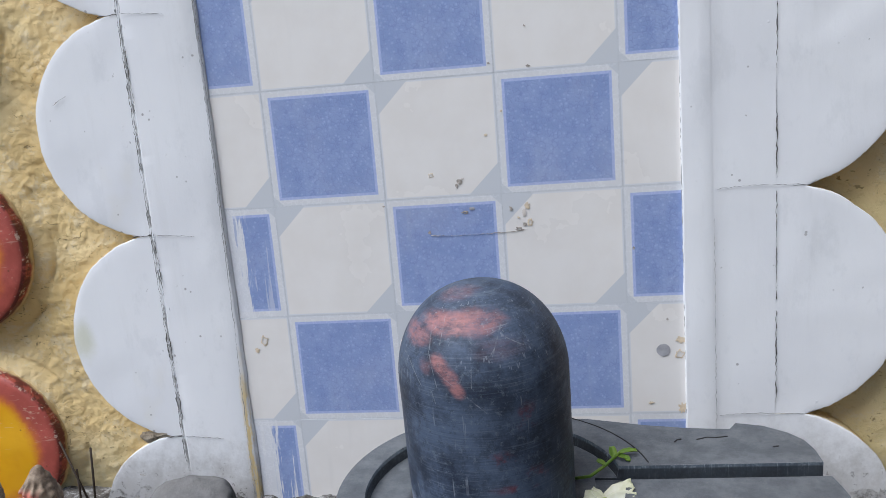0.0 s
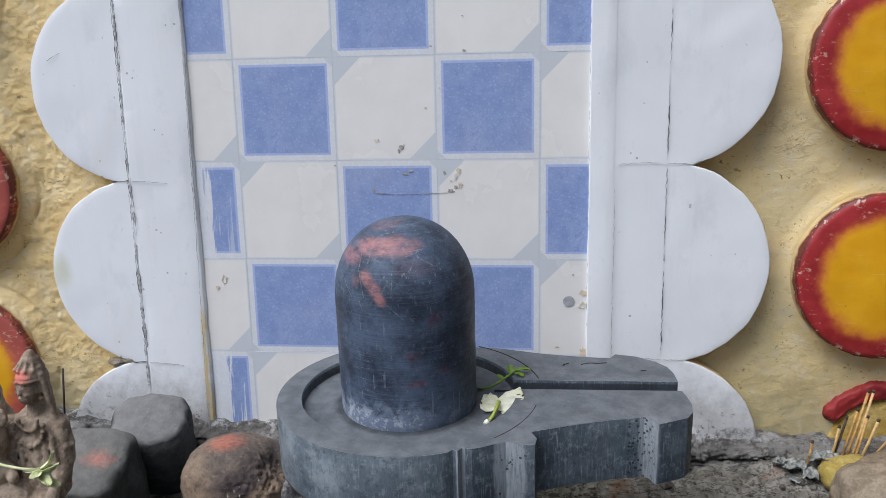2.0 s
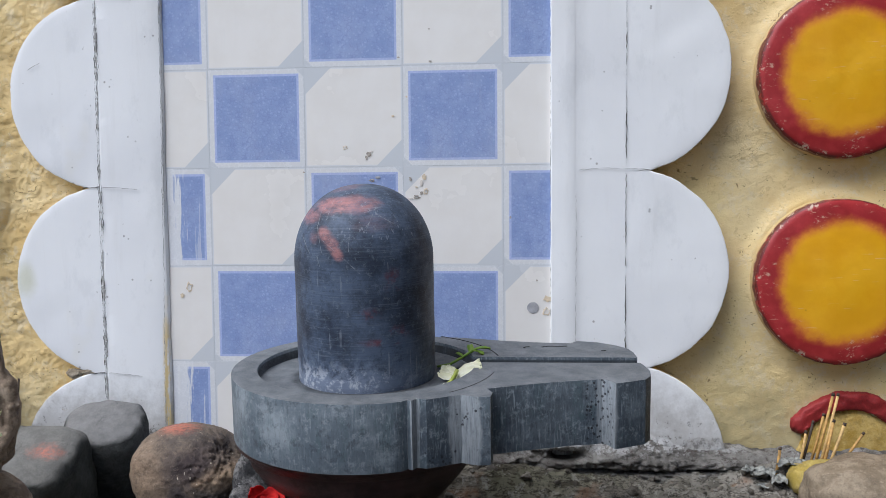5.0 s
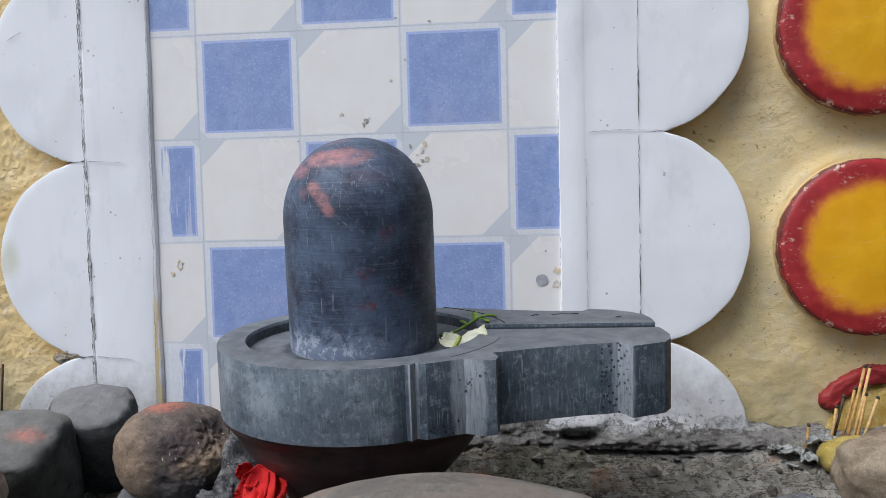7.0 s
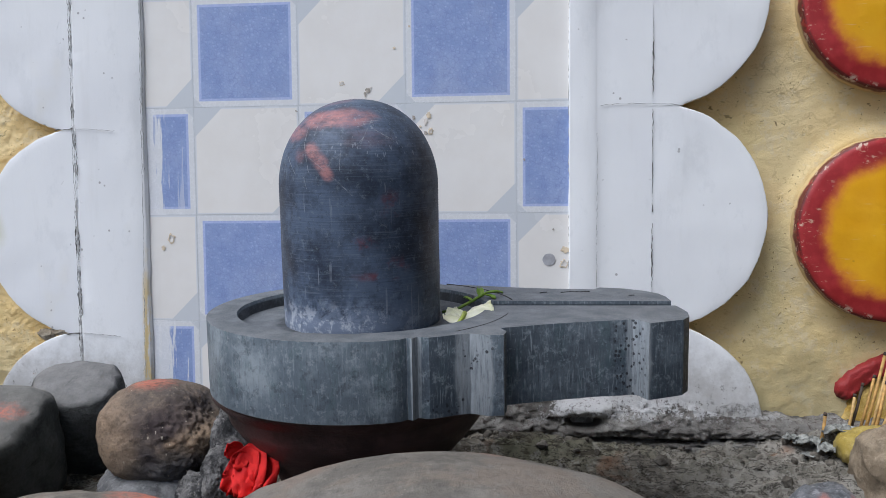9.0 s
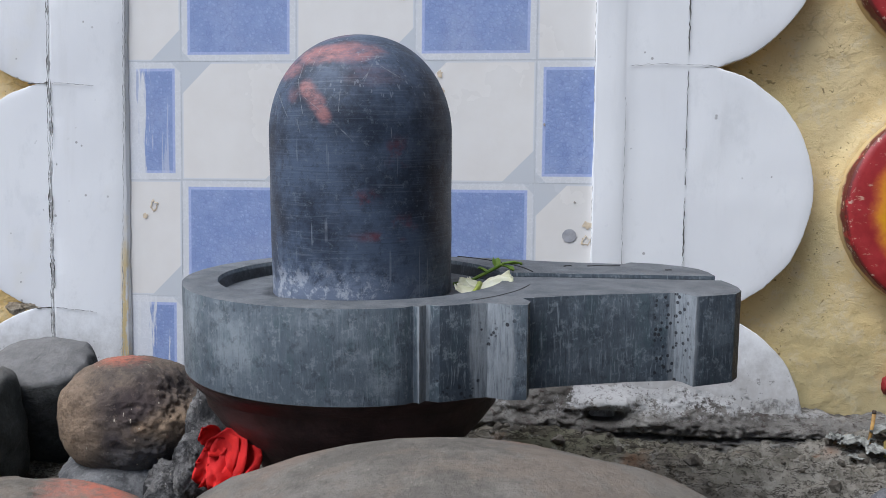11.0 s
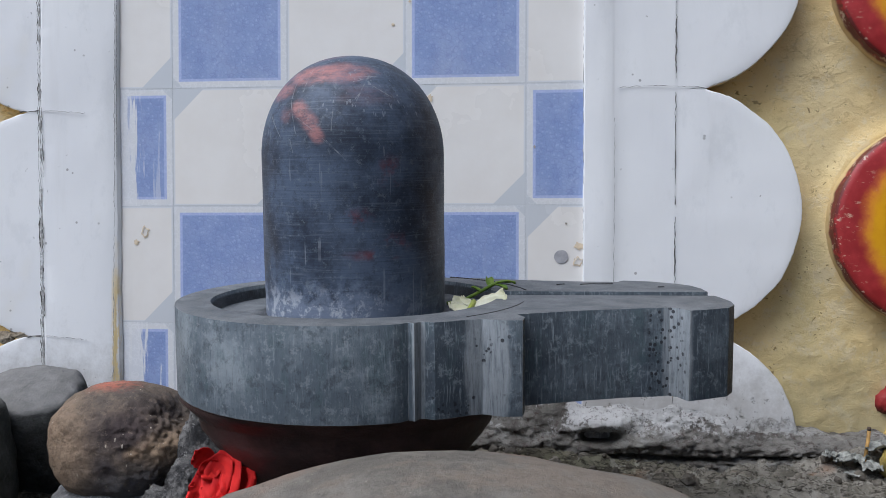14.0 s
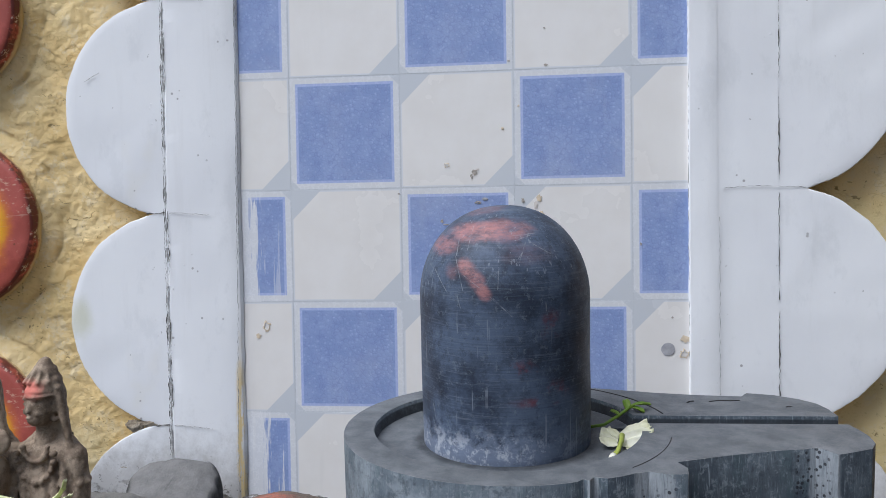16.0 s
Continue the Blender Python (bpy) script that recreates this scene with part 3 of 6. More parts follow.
def cement_skirt():
    """Rough cement at the wall's foot, with flaking white paint higher up."""
    s = Tree("flaking_cement", 0.85, 0.25)
    x, y, z = s.axes()
    c = s.mix(s.ramp(s.noise(22, 6, 0.7), 0.36, 0.64), (0.120, 0.112, 0.102), (0.26, 0.25, 0.23))
    c = s.mix(s.ramp(s.noise(1, 6, 0.75, s.scaled((60, 80, 150))), 0.52, 0.58, 0, 0.7), c, (0.075, 0.07, 0.062))
    painted = s.math("MULTIPLY", s.ramp(x, 0.330, 0.342), s.ramp(z, 0.006, 0.034, 0, 0.14))
    pale = s.math("MULTIPLY", s.ramp(s.math("ADD", s.noise(48, 8, 0.8), painted), 0.52, 0.58), s.ramp(z, 0.008, 0.024))
    c = s.mix(s.math("MULTIPLY", pale, 0.85), c, (0.56, 0.56, 0.56))
    pit = s.ramp(s.noise(210, 8, 0.82), 0.545, 0.59)
    c = s.mix(s.math("MULTIPLY", pit, 0.7), c, (0.06, 0.037, 0.033))
    s.bump(s.noise(110, 8, 0.75), 0.9, 0.006)
    s.bump(pit, -0.9, 0.003)
    s.bump(s.noise(380, 4, 0.7), 0.6, 0.0012)
    return s.done(c)


def clay():
    s = Tree("weathered_clay", 0.75, 0.3)
    c = s.mix(s.ramp(s.noise(60, 8, 0.74), 0.42, 0.58), (0.185, 0.138, 0.098), (0.345, 0.272, 0.200))
    c = s.mix(s.ramp(s.noise(170, 7, 0.78), 0.53, 0.63, 0, 0.5), c, (0.11, 0.08, 0.05))
    for place, size, k in (((0.0410, -0.009, 0.2275), (0.012, 0.012, 0.0070), 0.8), ((0.0005, -0.009, 0.2305), (0.011, 0.012, 0.0070), 0.7), ((0.002, -0.004, 0.2420), (0.006, 0.010, 0.006), 0.45), ((0.044, -0.020, 0.1850), (0.012, 0.012, 0.012), 0.25),
                           ((0.012, -0.026, 0.203), (0.011, 0.012, 0.008), 0.9), ((0.020, -0.020, 0.208), (0.010, 0.012, 0.007), 0.45)):
        c = s.mix(s.math("MULTIPLY", s.blob(place, size, 1.2, 160, 0.2), k), c, (0.62, 0.17, 0.13))
    s.bump(s.noise(180, 6, 0.7), 0.4, 0.0012)
    s.bump(s.noise(430, 5, 0.7), 0.5, 0.0007)
    return s.done(c)


def petal(name, colour, tint, rough=0.5):
    s = Tree(name, rough, 0.35)
    c = s.mix(s.ramp(s.noise(90, 4), 0.35, 0.7), colour, tint)
    s.b.inputs["Subsurface Weight"].default_value = 0.15
    s.b.inputs["Subsurface Radius"].default_value = (0.004, 0.004, 0.003)
    s.bump(s.noise(1, 3, 0.6, s.scaled((60, 60, 600))), 0.3, 0.0005)
    return s.done(c)


WHITE = white_paint()
TILE_W, TILE_B, TILE_S = tile_white(), tile_blue(), tile_blue("smeared_blue_tile", True)
GROUT = plain("pale_grout", (0.60, 0.62, 0.64), 0.85, 0.12)
YELLOW = yellow_plaster()
DISC, DISC_PINK = medallion_paint("medallion_paint"), medallion_paint("faded_medallion_paint", pink=True)
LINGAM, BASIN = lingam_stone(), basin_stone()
FOOT = rock("maroon_stone", (0.038, 0.024, 0.023), (0.078, 0.046, 0.043), rough=0.45, mottle=0.25, relief=0.4)
WORN_EDGE = rock("worn_stone_edge", (0.12, 0.132, 0.142), (0.30, 0.315, 0.325), mottle=0.4, relief=0.3)
ENGRAVED = plain("dirt_filled_line", (0.02, 0.02, 0.022), 0.9, 0.3, bump=0)
GROUND, SKIRT, CLAY = cement_ground(), cement_skirt(), clay()
STAIN_GREY = plain("grey_stain", (0.36, 0.36, 0.38), 0.6, 0.2, bump=0)
STAIN_DARK = plain("dark_dirt", (0.36, 0.325, 0.285), 0.9, 0.5, 300)
STAIN_TAN = plain("tan_stain", (0.64, 0.535, 0.39), 0.5, 0.2, bump=0)
STAIN_PALE = plain("pale_stain", (0.63, 0.58, 0.53), 0.5, 0.1, bump=0)
CRACK = plain("crack_dirt", (0.10, 0.095, 0.09), 0.95, 0.3, 300, 0)
CRACK_PALE = plain("grey_crack_dirt", (0.35, 0.35, 0.345), 0.95, 0.3, 300, 0)
WOOD = plain("bamboo_stick", (0.40, 0.235, 0.07), 0.7, 0.35, 200)
WOOD_PALE = plain("pale_bamboo_stick", (0.50, 0.33, 0.13), 0.7, 0.25, 200)
WOOD_DARK = plain("burnt_stick", (0.05, 0.035, 0.025), 0.9, 0.4, 200)
PETAL = petal("white_petal", (0.74, 0.73, 0.60), (0.60, 0.60, 0.40))
PETAL_OLD = petal("wilted_petal", (0.60, 0.62, 0.38), (0.42, 0.46, 0.20))
STEM = petal("green_stem", (0.36, 0.42, 0.08), (0.24, 0.33, 0.05))
LEAF = petal("green_leaf", (0.13, 0.235, 0.03), (0.23, 0.33, 0.045))
RED = petal("red_petal", (0.64, 0.016, 0.012), (0.50, 0.009, 0.01), 0.8)
PAPER = plain("soiled_paper", (0.19, 0.195, 0.18), 0.85, 0.65, 200)

# ---- building helpers ----


def mesh_of(name, verts, faces, material, smooth=True):
    me = bpy.data.meshes.new(name)
    me.from_pydata([tuple(v) for v in verts], [], faces)
    me.materials.append(material)
    if smooth:
        me.polygons.foreach_set("use_smooth", [True] * len(me.polygons))
    me.update()
    return me


def put_mesh(name, me, parent=None, label="", at=None):
    ob = new(name, me)
    if at is not None:
        ob.matrix_basis = at if isinstance(at, Matrix) else Matrix.Translation(at)
    if parent:
        ob.parent = parent
    return tagged(ob, label)


def bm_mesh(name, bm, material, smooth=True):
    bmesh.ops.recalc_face_normals(bm, faces=bm.faces)
    me = bpy.data.meshes.new(name)
    bm.to_mesh(me)
    bm.free()
    me.materials.append(material)
    if smooth:
        me.polygons.foreach_set("use_smooth", [True] * len(me.polygons))
    return me


def part(name, bm, material, parent, label="", at=None, smooth=True):
    return put_mesh(name, bm_mesh(name, bm, material, smooth), parent, label, at)


def empty(name, at=(0, 0, 0)):
    ob = new(name)
    ob.empty_display_size = 0.02
    ob.location = at
    return ob


def fbm(p, scale, octaves=4):
    return noise.fractal(Vector(p) * scale, 0.9, 2.0, octaves)


def sheet(xs, zs, f):
    """Verts and faces of a grid with the place f(a, b) for each a of xs and b of zs."""
    verts = [f(a, b) for b in zs for a in xs]
    n = len(xs)
    faces = [(j * n + i, j * n + i + 1, (j + 1) * n + i + 1, (j + 1) * n + i) for j in range(len(zs) - 1) for i in range(n - 1)]
    return verts, faces


def lathe(profile, steps=96, wobble=0.0, seed=0.0):
    """A turned body from (radius, height) pairs; radius 0 closes it."""
    bm = bmesh.new()
    rings = []
    for r, z in profile:
        if r < 1e-6:
            rings.append([bm.verts.new((0, 0, z))])
            continue
        ring = []
        for k in range(steps):
            a = 2 * math.pi * k / steps
            q = r * (1 + wobble * noise.noise(Vector((math.cos(a) * 2 + seed, math.sin(a) * 2, z * 40))))
            ring.append(bm.verts.new((q * math.cos(a), q * math.sin(a), z)))
        rings.append(ring)
    for a, b in zip(rings, rings[1:]):
        if len(a) == 1 and len(b) == 1:
            continue
        for k in range(steps):
            m = (k + 1) % steps
            if len(a) == 1:
                bm.faces.new((a[0], b[m], b[k]))
            elif len(b) == 1:
                bm.faces.new((a[k], a[m], b[0]))
            else:
                bm.faces.new((a[k], a[m], b[m], b[k]))
    return bm


def tube(points, radius, taper=1.0, sides=8):
    """A round bar along the points, with closed ends."""
    bm = bmesh.new()
    pts = [Vector(p) for p in points]
    rings = []
    for i, p in enumerate(pts):
        way = (pts[min(i + 1, len(pts) - 1)] - pts[max(i - 1, 0)]).normalized()
        side = way.cross(Vector((0.3, 0.9, 0.2))).normalized()
        over = way.cross(side)
        r = radius * (1 + (taper - 1) * i / (len(pts) - 1))
        rings.append([bm.verts.new(p + r * (math.cos(t) * side + math.sin(t) * over)) for t in (2 * math.pi * k / sides for k in range(sides))])
    for a, b in zip(rings, rings[1:]):
        for k in range(sides):
            bm.faces.new((a[k], a[(k + 1) % sides], b[(k + 1) % sides], b[k]))
    bm.faces.new(rings[0])
    bm.faces.new(rings[-1])
    return bm


def boulder(size, seed, rough=0.12, power=2.4, fine=0.02, flat_top=1.0, detail=5, dents=()):
    """A weathered stone: a blunt ellipsoid, dented at three scales."""
    bm = bmesh.new()
    bmesh.ops.create_icosphere(bm, subdivisions=detail, radius=1.0)
    off = Vector((seed * 3.7, seed * 1.9, seed * 5.3))
    for v in bm.verts:
        d = v.co.normalized()
        k = (abs(d.x) ** power + abs(d.y) ** power + abs(d.z) ** power) ** (-1 / power)
        k *= 1 + rough * fbm(d + off, 1.1, 3) + 0.35 * rough * fbm(d + off, 3.2, 4) + fine * fbm(d + off, 9, 4)
        for way, wide, deep, broken in dents:
            near = math.exp(-((d - Vector(way).normalized()).length / wide) ** 2)
            k -= near * (deep - broken * abs(fbm(d + off, 5.5, 5)) - 0.45 * broken * fbm(d + off, 17, 4))
        p = d * k
        if p.z > 0 and flat_top < 1:
            p.z = flat_top * math.tanh(p.z / flat_top)
        v.co = (p.x * size[0], p.y * size[1], p.z * size[2])
    return bm


def modified(ob, material):
    """The mesh that ob's modifiers give; ob itself is taken away."""
    dg = bpy.context.evaluated_depsgraph_get()
    dg.update()
    me = bpy.data.meshes.new_from_object(ob.evaluated_get(dg))
    bpy.data.objects.remove(ob, do_unlink=True)
    me.materials.clear()
    me.materials.append(material)
    return me


def creased(me, degrees):
    """Marks the edges sharper than that as hard."""
    bm = bmesh.new()
    bm.from_mesh(me)
    for e in bm.edges:
        e.smooth = len(e.link_faces) != 2 or e.calc_face_angle(0) < radians(degrees)
    bm.to_mesh(me)
    bm.free()
    return me


# ---- the wall ----
WALL_Y = 0.022
FACE_Y = -0.004


def spread(lo, hi, step, far, grow=1.45):
    """Even steps from lo to hi, then ever longer ones out to far on both sides."""
    mid = list(np.arange(lo, hi + step / 2, step))
    left, right, s = [lo], [mid[-1]], step
    while right[-1] < far[1] or left[-1] > far[0]:
        s *= grow
        right.append(min(far[1], right[-1] + s))
        left.append(max(far[0], left[-1] - s))
    out = sorted(set(np.round(left[1:] + mid + right[1:], 5).tolist()))
    return out


DISC_R = [(0.627, 0.585), (0.627, 0.384), (0.627, 0.183), (0.645, 0.002)]
DISC_L = [(-0.343, 0.675), (-0.343, 0.475), (-0.331, 0.274), (-0.331, 0.075)]


def wall_relief(x, z):
    """How far the plaster stands proud at a place of the wall."""
    left = 1.0 if x < 0.1 else 0.30 + 0.15 * min(1.0, max(0.0, (0.16 - z) / 0.08))
    y = 0.0028 * left * fbm((x, 0.3, z), 20, 3)
    lump = 0.7 * fbm((x, 3.1, z * 1.4), 70, 5) + 0.8 * fbm((x * 1.2, 5.2, z), 190, 3)
    y += 0.0014 * left * max(-0.25, lump) - 0.0020 * left * max(0.0, 0.14 - abs(fbm((x * 1.3, 7.7, z * 2.1), 34, 4)))
    for cx, cz in DISC_R[:3] + DISC_L:
        d = math.hypot(x - cx, z - cz)
        wide = 0.03 if cx < 0.1 else 0.016 + 0.006 * fbm((x, 2.2, z), 12, 2)
        if d < 0.085 + wide:
            y += (0.007 if cx < 0.1 else 0.0045) * min(1.0, 1 - (d - 0.085) / wide) ** 2
            y -= 0.0030 * (left > 0.5) * math.exp(-((d - 0.099 - 0.004 * fbm((x, 1.1, z), 20, 2)) / 0.0022) ** 2) * max(0.0, 0.5 + 1.2 * fbm((x, 8.0, z), 40, 2))
    return y


def build_wall():
    xs = spread(-0.46, -0.09, 0.0018, (-2.6, 3.0))
    xs = [x for x in xs if x < -0.088] + np.arange(-0.06, 0.41, 0.03).tolist() + [x for x in spread(0.42, 0.80, 0.0018, (-2.6, 3.0)) if x > 0.418]
    zs = [z for z in spread(-0.06, 0.64, 0.0018, (-0.06, 2.3)) if z >= -0.0601]
    verts, faces = sheet(xs, zs, lambda x, z: (x, WALL_Y - (wall_relief(x, z) if -0.47 < x < 0.81 and z < 0.7 else 0.0), z))
    n, m = len(xs), len(zs)
    base = len(verts)
    x0, x1, z0, z1 = xs[0], xs[-1], zs[0], zs[-1]
    rim = [j * n for j in range(m)], [j * n + n - 1 for j in range(m)], list(range((m - 1) * n, m * n))
    verts += [(x0, 0.24, z0), (x1, 0.24, z0), (x1, 0.24, z1), (x0, 0.24, z1)]
    faces.append(tuple([base, base + 1, base + 2, base + 3]))
    faces.append(tuple(rim[0] + [base + 3, base]))
    faces.append(tuple(reversed(rim[1] + [base + 2, base + 1])))
    faces.append(tuple(rim[2] + [base + 2, base + 3]))
    ob = put_mesh("wall_north", mesh_of("wall_north", verts, faces, YELLOW))
    tagged(ob, "rough trowelled yellow plaster wall with green and tan patches", "wall", kind="structure")
    return ob


build_wall()



def build_sky_blocker():
    """An unseen wall, added to keep sky light off the east side."""
    bm = bmesh.new()
    bmesh.ops.create_cube(bm, size=1.0, matrix=Matrix.Translation((1.07, -0.80, 1.12)) @ Matrix.Diagonal((0.2, 1.64, 2.36, 1)))
    bmesh.ops.bevel(bm, geom=bm.edges[:], offset=0.008, segments=2, affect="EDGES")
    ob = part("wall_east", bm, GROUND, None)
    tagged(ob, "unseen plain cement wall added to block sky from the east", "wall", kind="structure")


build_sky_blocker()

# ---- the ground ----


def ground_height(x, y):
    if not (-0.55 < x < 0.95 and -0.75 < y < 0.05):
        return -0.034
    edge = min(1.0, (x + 0.55) / 0.08, (0.95 - x) / 0.08, (y + 0.75) / 0.2)
    z = -0.004 - 0.030 * min(1.0, max(0.0, (-0.035 - y) / 0.16)) ** 0.8
    z += 0.006 * fbm((x, y * 1.6, 0.4), 14, 5) + 0.0045 * max(0.0, fbm((x, y * 2.0, 2.4), 38, 5))
    q = 5.0 * fbm((x * 0.45, y * 2.6, 1.7), 11, 4)
    z += 0.0022 * (math.floor(q) + min(1.0, (q - math.floor(q)) / 0.22))
    z += 0.0035 * fbm((x, y * 1.3, 5.5), 95, 4) + 0.0016 * fbm((x, y * 1.3, 8.5), 240, 3)
    z += 0.010 * math.exp(-((x - 0.56) / 0.08) ** 2 - ((y + 0.02) / 0.05) ** 2)
    z -= 0.010 * math.exp(-((x - 0.31) / 0.02) ** 2 - ((y + 0.04) / 0.008) ** 2)
    return -0.034 + (z + 0.034) * max(0.0, edge)


def build_ground():
    xs = spread(-0.36, 0.78, 0.0025, (-60, 60))
    ys = spread(-0.30, 0.024, 0.0025, (-60, 60))
    verts, faces = sheet(xs, ys, lambda x, y: (x, y, ground_height(x, y)))
    ob = put_mesh("ground", mesh_of("ground", verts, faces, GROUND))
    tagged(ob, "uneven weathered grey-brown cement ledge with mossy dirt", "ground", kind="structure")


build_ground()


def build_skirt():
    """Broken cement along the foot of the wall."""
    def place(x, k):
        top = 0.013 + 0.008 * fbm((x, 1.0, 0.0), 22, 5) + 0.025 * math.exp(-((x - 0.355) / 0.125) ** 4) + (0.010 if x < 0.1 else 0.0)
        z = -0.028 + (top + 0.028) * min(1.0, k)
        out = 0.024 * (1 - min(1.0, k) ** 1.15) + 0.0025
        out += 0.0055 * max(-0.2, fbm((x, z * 2.4, 3.0), 30, 5)) * min(1.0, 2.0 * (1.02 - min(1, k)))
        out += 0.004 * math.exp(-((z - 0.006) / 0.006) ** 2)
        out += (0.0045 * fbm((x, z * 1.6, 6.0), 85, 4) + 0.0022 * fbm((x, z * 1.6, 2.0), 220, 3)) * min(1.0, 2.0 * (1.02 - min(1, k)))
        out -= 0.012 * math.exp(-((z + 0.002 + 0.004 * fbm((x, 0, 9), 9, 3)) / 0.0014) ** 2)
        out += 0.013 * math.exp(-((x - 0.362) / 0.024) ** 4 - ((z - 0.0245) / 0.0060) ** 2) + 0.006 * math.exp(-((x - 0.40) / 0.05) ** 2 - ((z - 0.012) / 0.008) ** 2)
        out -= 0.018 * math.exp(-((x - 0.359) / 0.014) ** 4 - ((z - 0.0125) / 0.0042) ** 4)
        if k > 1:
            out = -0.02
        return (x, FACE_Y + 0.003 - max(out, 0.0) if k <= 1 else 0.02, z)

    xs = np.arange(-0.30, 0.80, 0.0015).tolist()
    ks = np.linspace(0, 1, 56).tolist() + [1.01]
    verts, faces = sheet(xs, ks, place)
    ob = put_mesh("baseboard", mesh_of("baseboard", verts, faces, SKIRT))
    tagged(ob, "crumbling grey cement plaster with flaking white paint", "baseboard", kind="structure")


build_skirt()

# ---- the white scalloped surround ----


def scallop_mesh(r, half, side, seed):
    """A half disc of painted plaster with a chipped, rounded rim."""
    steps = 132
    depth = WALL_Y + 0.004 - FACE_Y
    rings = [(0.0, 0.0), (0.25, 0.0), (0.5, 0.0), (0.75, 0.0), (0.92, 0.0), (0.982, 0.0), (0.995, 0.0003), (1.0, 0.0012), (1.002, 0.0030), (1.0, 0.012), (0.992, depth)]
    verts, faces = [], []
    for q, dy in rings:
        for k in range(steps + 1):
            a = math.pi * (k / steps - 0.5)
            cut = 0.008 * noise.noise(Vector((a * 6, seed, 0))) + 0.009 * noise.noise(Vector((a * 2.3, seed, 4))) + 0.0045 * noise.noise(Vector((a * 38, seed, 9)))
            rr = r * q * (1 + cut * (q > 0.9))
            x, z = side * rr * math.cos(a), rr * math.sin(a)
            free = min(1.0, max(0.0, (half - abs(z)) / 0.004))
            z = max(-half, min(half, z))
            y = (dy if dy > 0.005 else dy * free) - 0.0009 * noise.noise(Vector((x * 30, seed, z * 30))) * (q < 0.97)
            verts.append((x, y, z))
    n = steps + 1
    for j in range(len(rings) - 1):
        for k in range(steps):
            f = (j * n + k, j * n + k + 1, (j + 1) * n + k + 1, (j + 1) * n + k)
            faces.append(f if side < 0 else tuple(reversed(f)))
    me = mesh_of("scallop", verts, faces, WHITE)
    me.materials.append(YELLOW)
    for p in me.polygons:
        p.material_index = 1 if p.index >= steps * (len(rings) - 3) else 0
    bm = bmesh.new()
    bm.from_mesh(me)
    bmesh.ops.remove_doubles(bm, verts=bm.verts, dist=1e-6)
    bmesh.ops.recalc_face_normals(bm, faces=bm.faces)
    bm.to_mesh(me)
    bm.free()
    return creased(me, 38)


def strip_mesh(name, profile, z0, z1, seed, ragged=0.0008):
    """A plaster moulding of a fixed section with hand-made waviness, its outer edges worn."""
    zs = np.arange(z0, z1 + 0.001, 0.004).tolist()

    def place(k, z):
        x, y = profile[k]
        w = ragged * noise.noise(Vector((seed + k * 0.15, 0, z * 45))) + 0.0011 * noise.noise(Vector((seed, 2, z * 9)))
        w += 0.6 * ragged * noise.noise(Vector((seed + k, 5, z * 160)))
        inner = 0 < k < len(profile) - 1
        return (x + w, y + (0.0008 * noise.noise(Vector((x * 60, seed, z * 16))) if inner else 0), z)

    verts, faces = sheet(list(range(len(profile))), zs, place)
    return creased(mesh_of(name, verts, faces, WHITE), 22)


def crack(parent, points, width, material=CRACK, name="crack", ragged=1.0, breaks=0.0):
    """A thin dirty crack along the points, lying in the surface."""
    pts = []
    for a, b in zip(points, points[1:]):
        n = max(2, int((Vector(b) - Vector(a)).length / 0.002))
        pts += [Vector(a).lerp(Vector(b), i / n) for i in range(n)]
    pts.append(Vector(points[-1]))
    bm = bmesh.new()
    last = None
    for i, p in enumerate(pts):
        way = (pts[min(i + 1, len(pts) - 1)] - pts[max(i - 1, 0)]).normalized()
        side = way.cross(Vector((0, 1, 0))).normalized()
        j = ragged * (0.0009 * noise.noise(p * 210) + 0.0006 * noise.noise(p * 600))
        w = width * max(0.03, 0.6 + 0.9 * ragged * noise.noise(p * 320) + breaks * noise.noise(p * 75))
        c = p + side * j
        ring = [bm.verts.new(c + side * w), bm.verts.new(c + Vector((0, -0.00035, 0))), bm.verts.new(c - side * w)]
        if last:
            bm.faces.new((last[0], last[1], ring[1], ring[0]))
            bm.faces.new((last[1], last[2], ring[2], ring[1]))
        last = ring
    return part(name, bm, material, parent)


BROKEN = rock("broken_cement", (0.19, 0.15, 0.10), (0.46, 0.40, 0.31), mottle=0.6)
TOP = 0.70
right_trim = put_mesh("trim_right", strip_mesh("trim_right", [(0.3465, 0.004), (0.3466, -0.0032), (0.3474, -0.0043), (0.3520, -0.0048), (0.3600, -0.0051), (0.3690, -0.0051), (0.3703, -0.0048), (0.3716, -0.0045), (0.385, -0.0045), (0.402, -0.0044), (0.4190, -0.0042), (0.4194, 0.004)], -0.03, TOP, 3.0, 0.0005))
tagged(right_trim, "white painted plaster pilaster with scalloped edge and hairline cracks", "trim", "scalloped surround", "structure")
left_trim = put_mesh("trim_left", strip_mesh("trim_left", [(-0.1150, 0.006), (-0.1146, -0.0044), (-0.1134, -0.0050), (-0.100, -0.0054), (-0.085, -0.0054), (-0.070, -0.0052), (-0.060, -0.0048), (-0.0535, -0.0043), (-0.0485, -0.0032), (-0.0464, -0.0014), (-0.0452, 0.003)], -0.03, TOP, 8.0))
tagged(left_trim, "white painted plaster pilaster with scalloped edge and cracked joint", "trim", "scalloped surround", "structure")

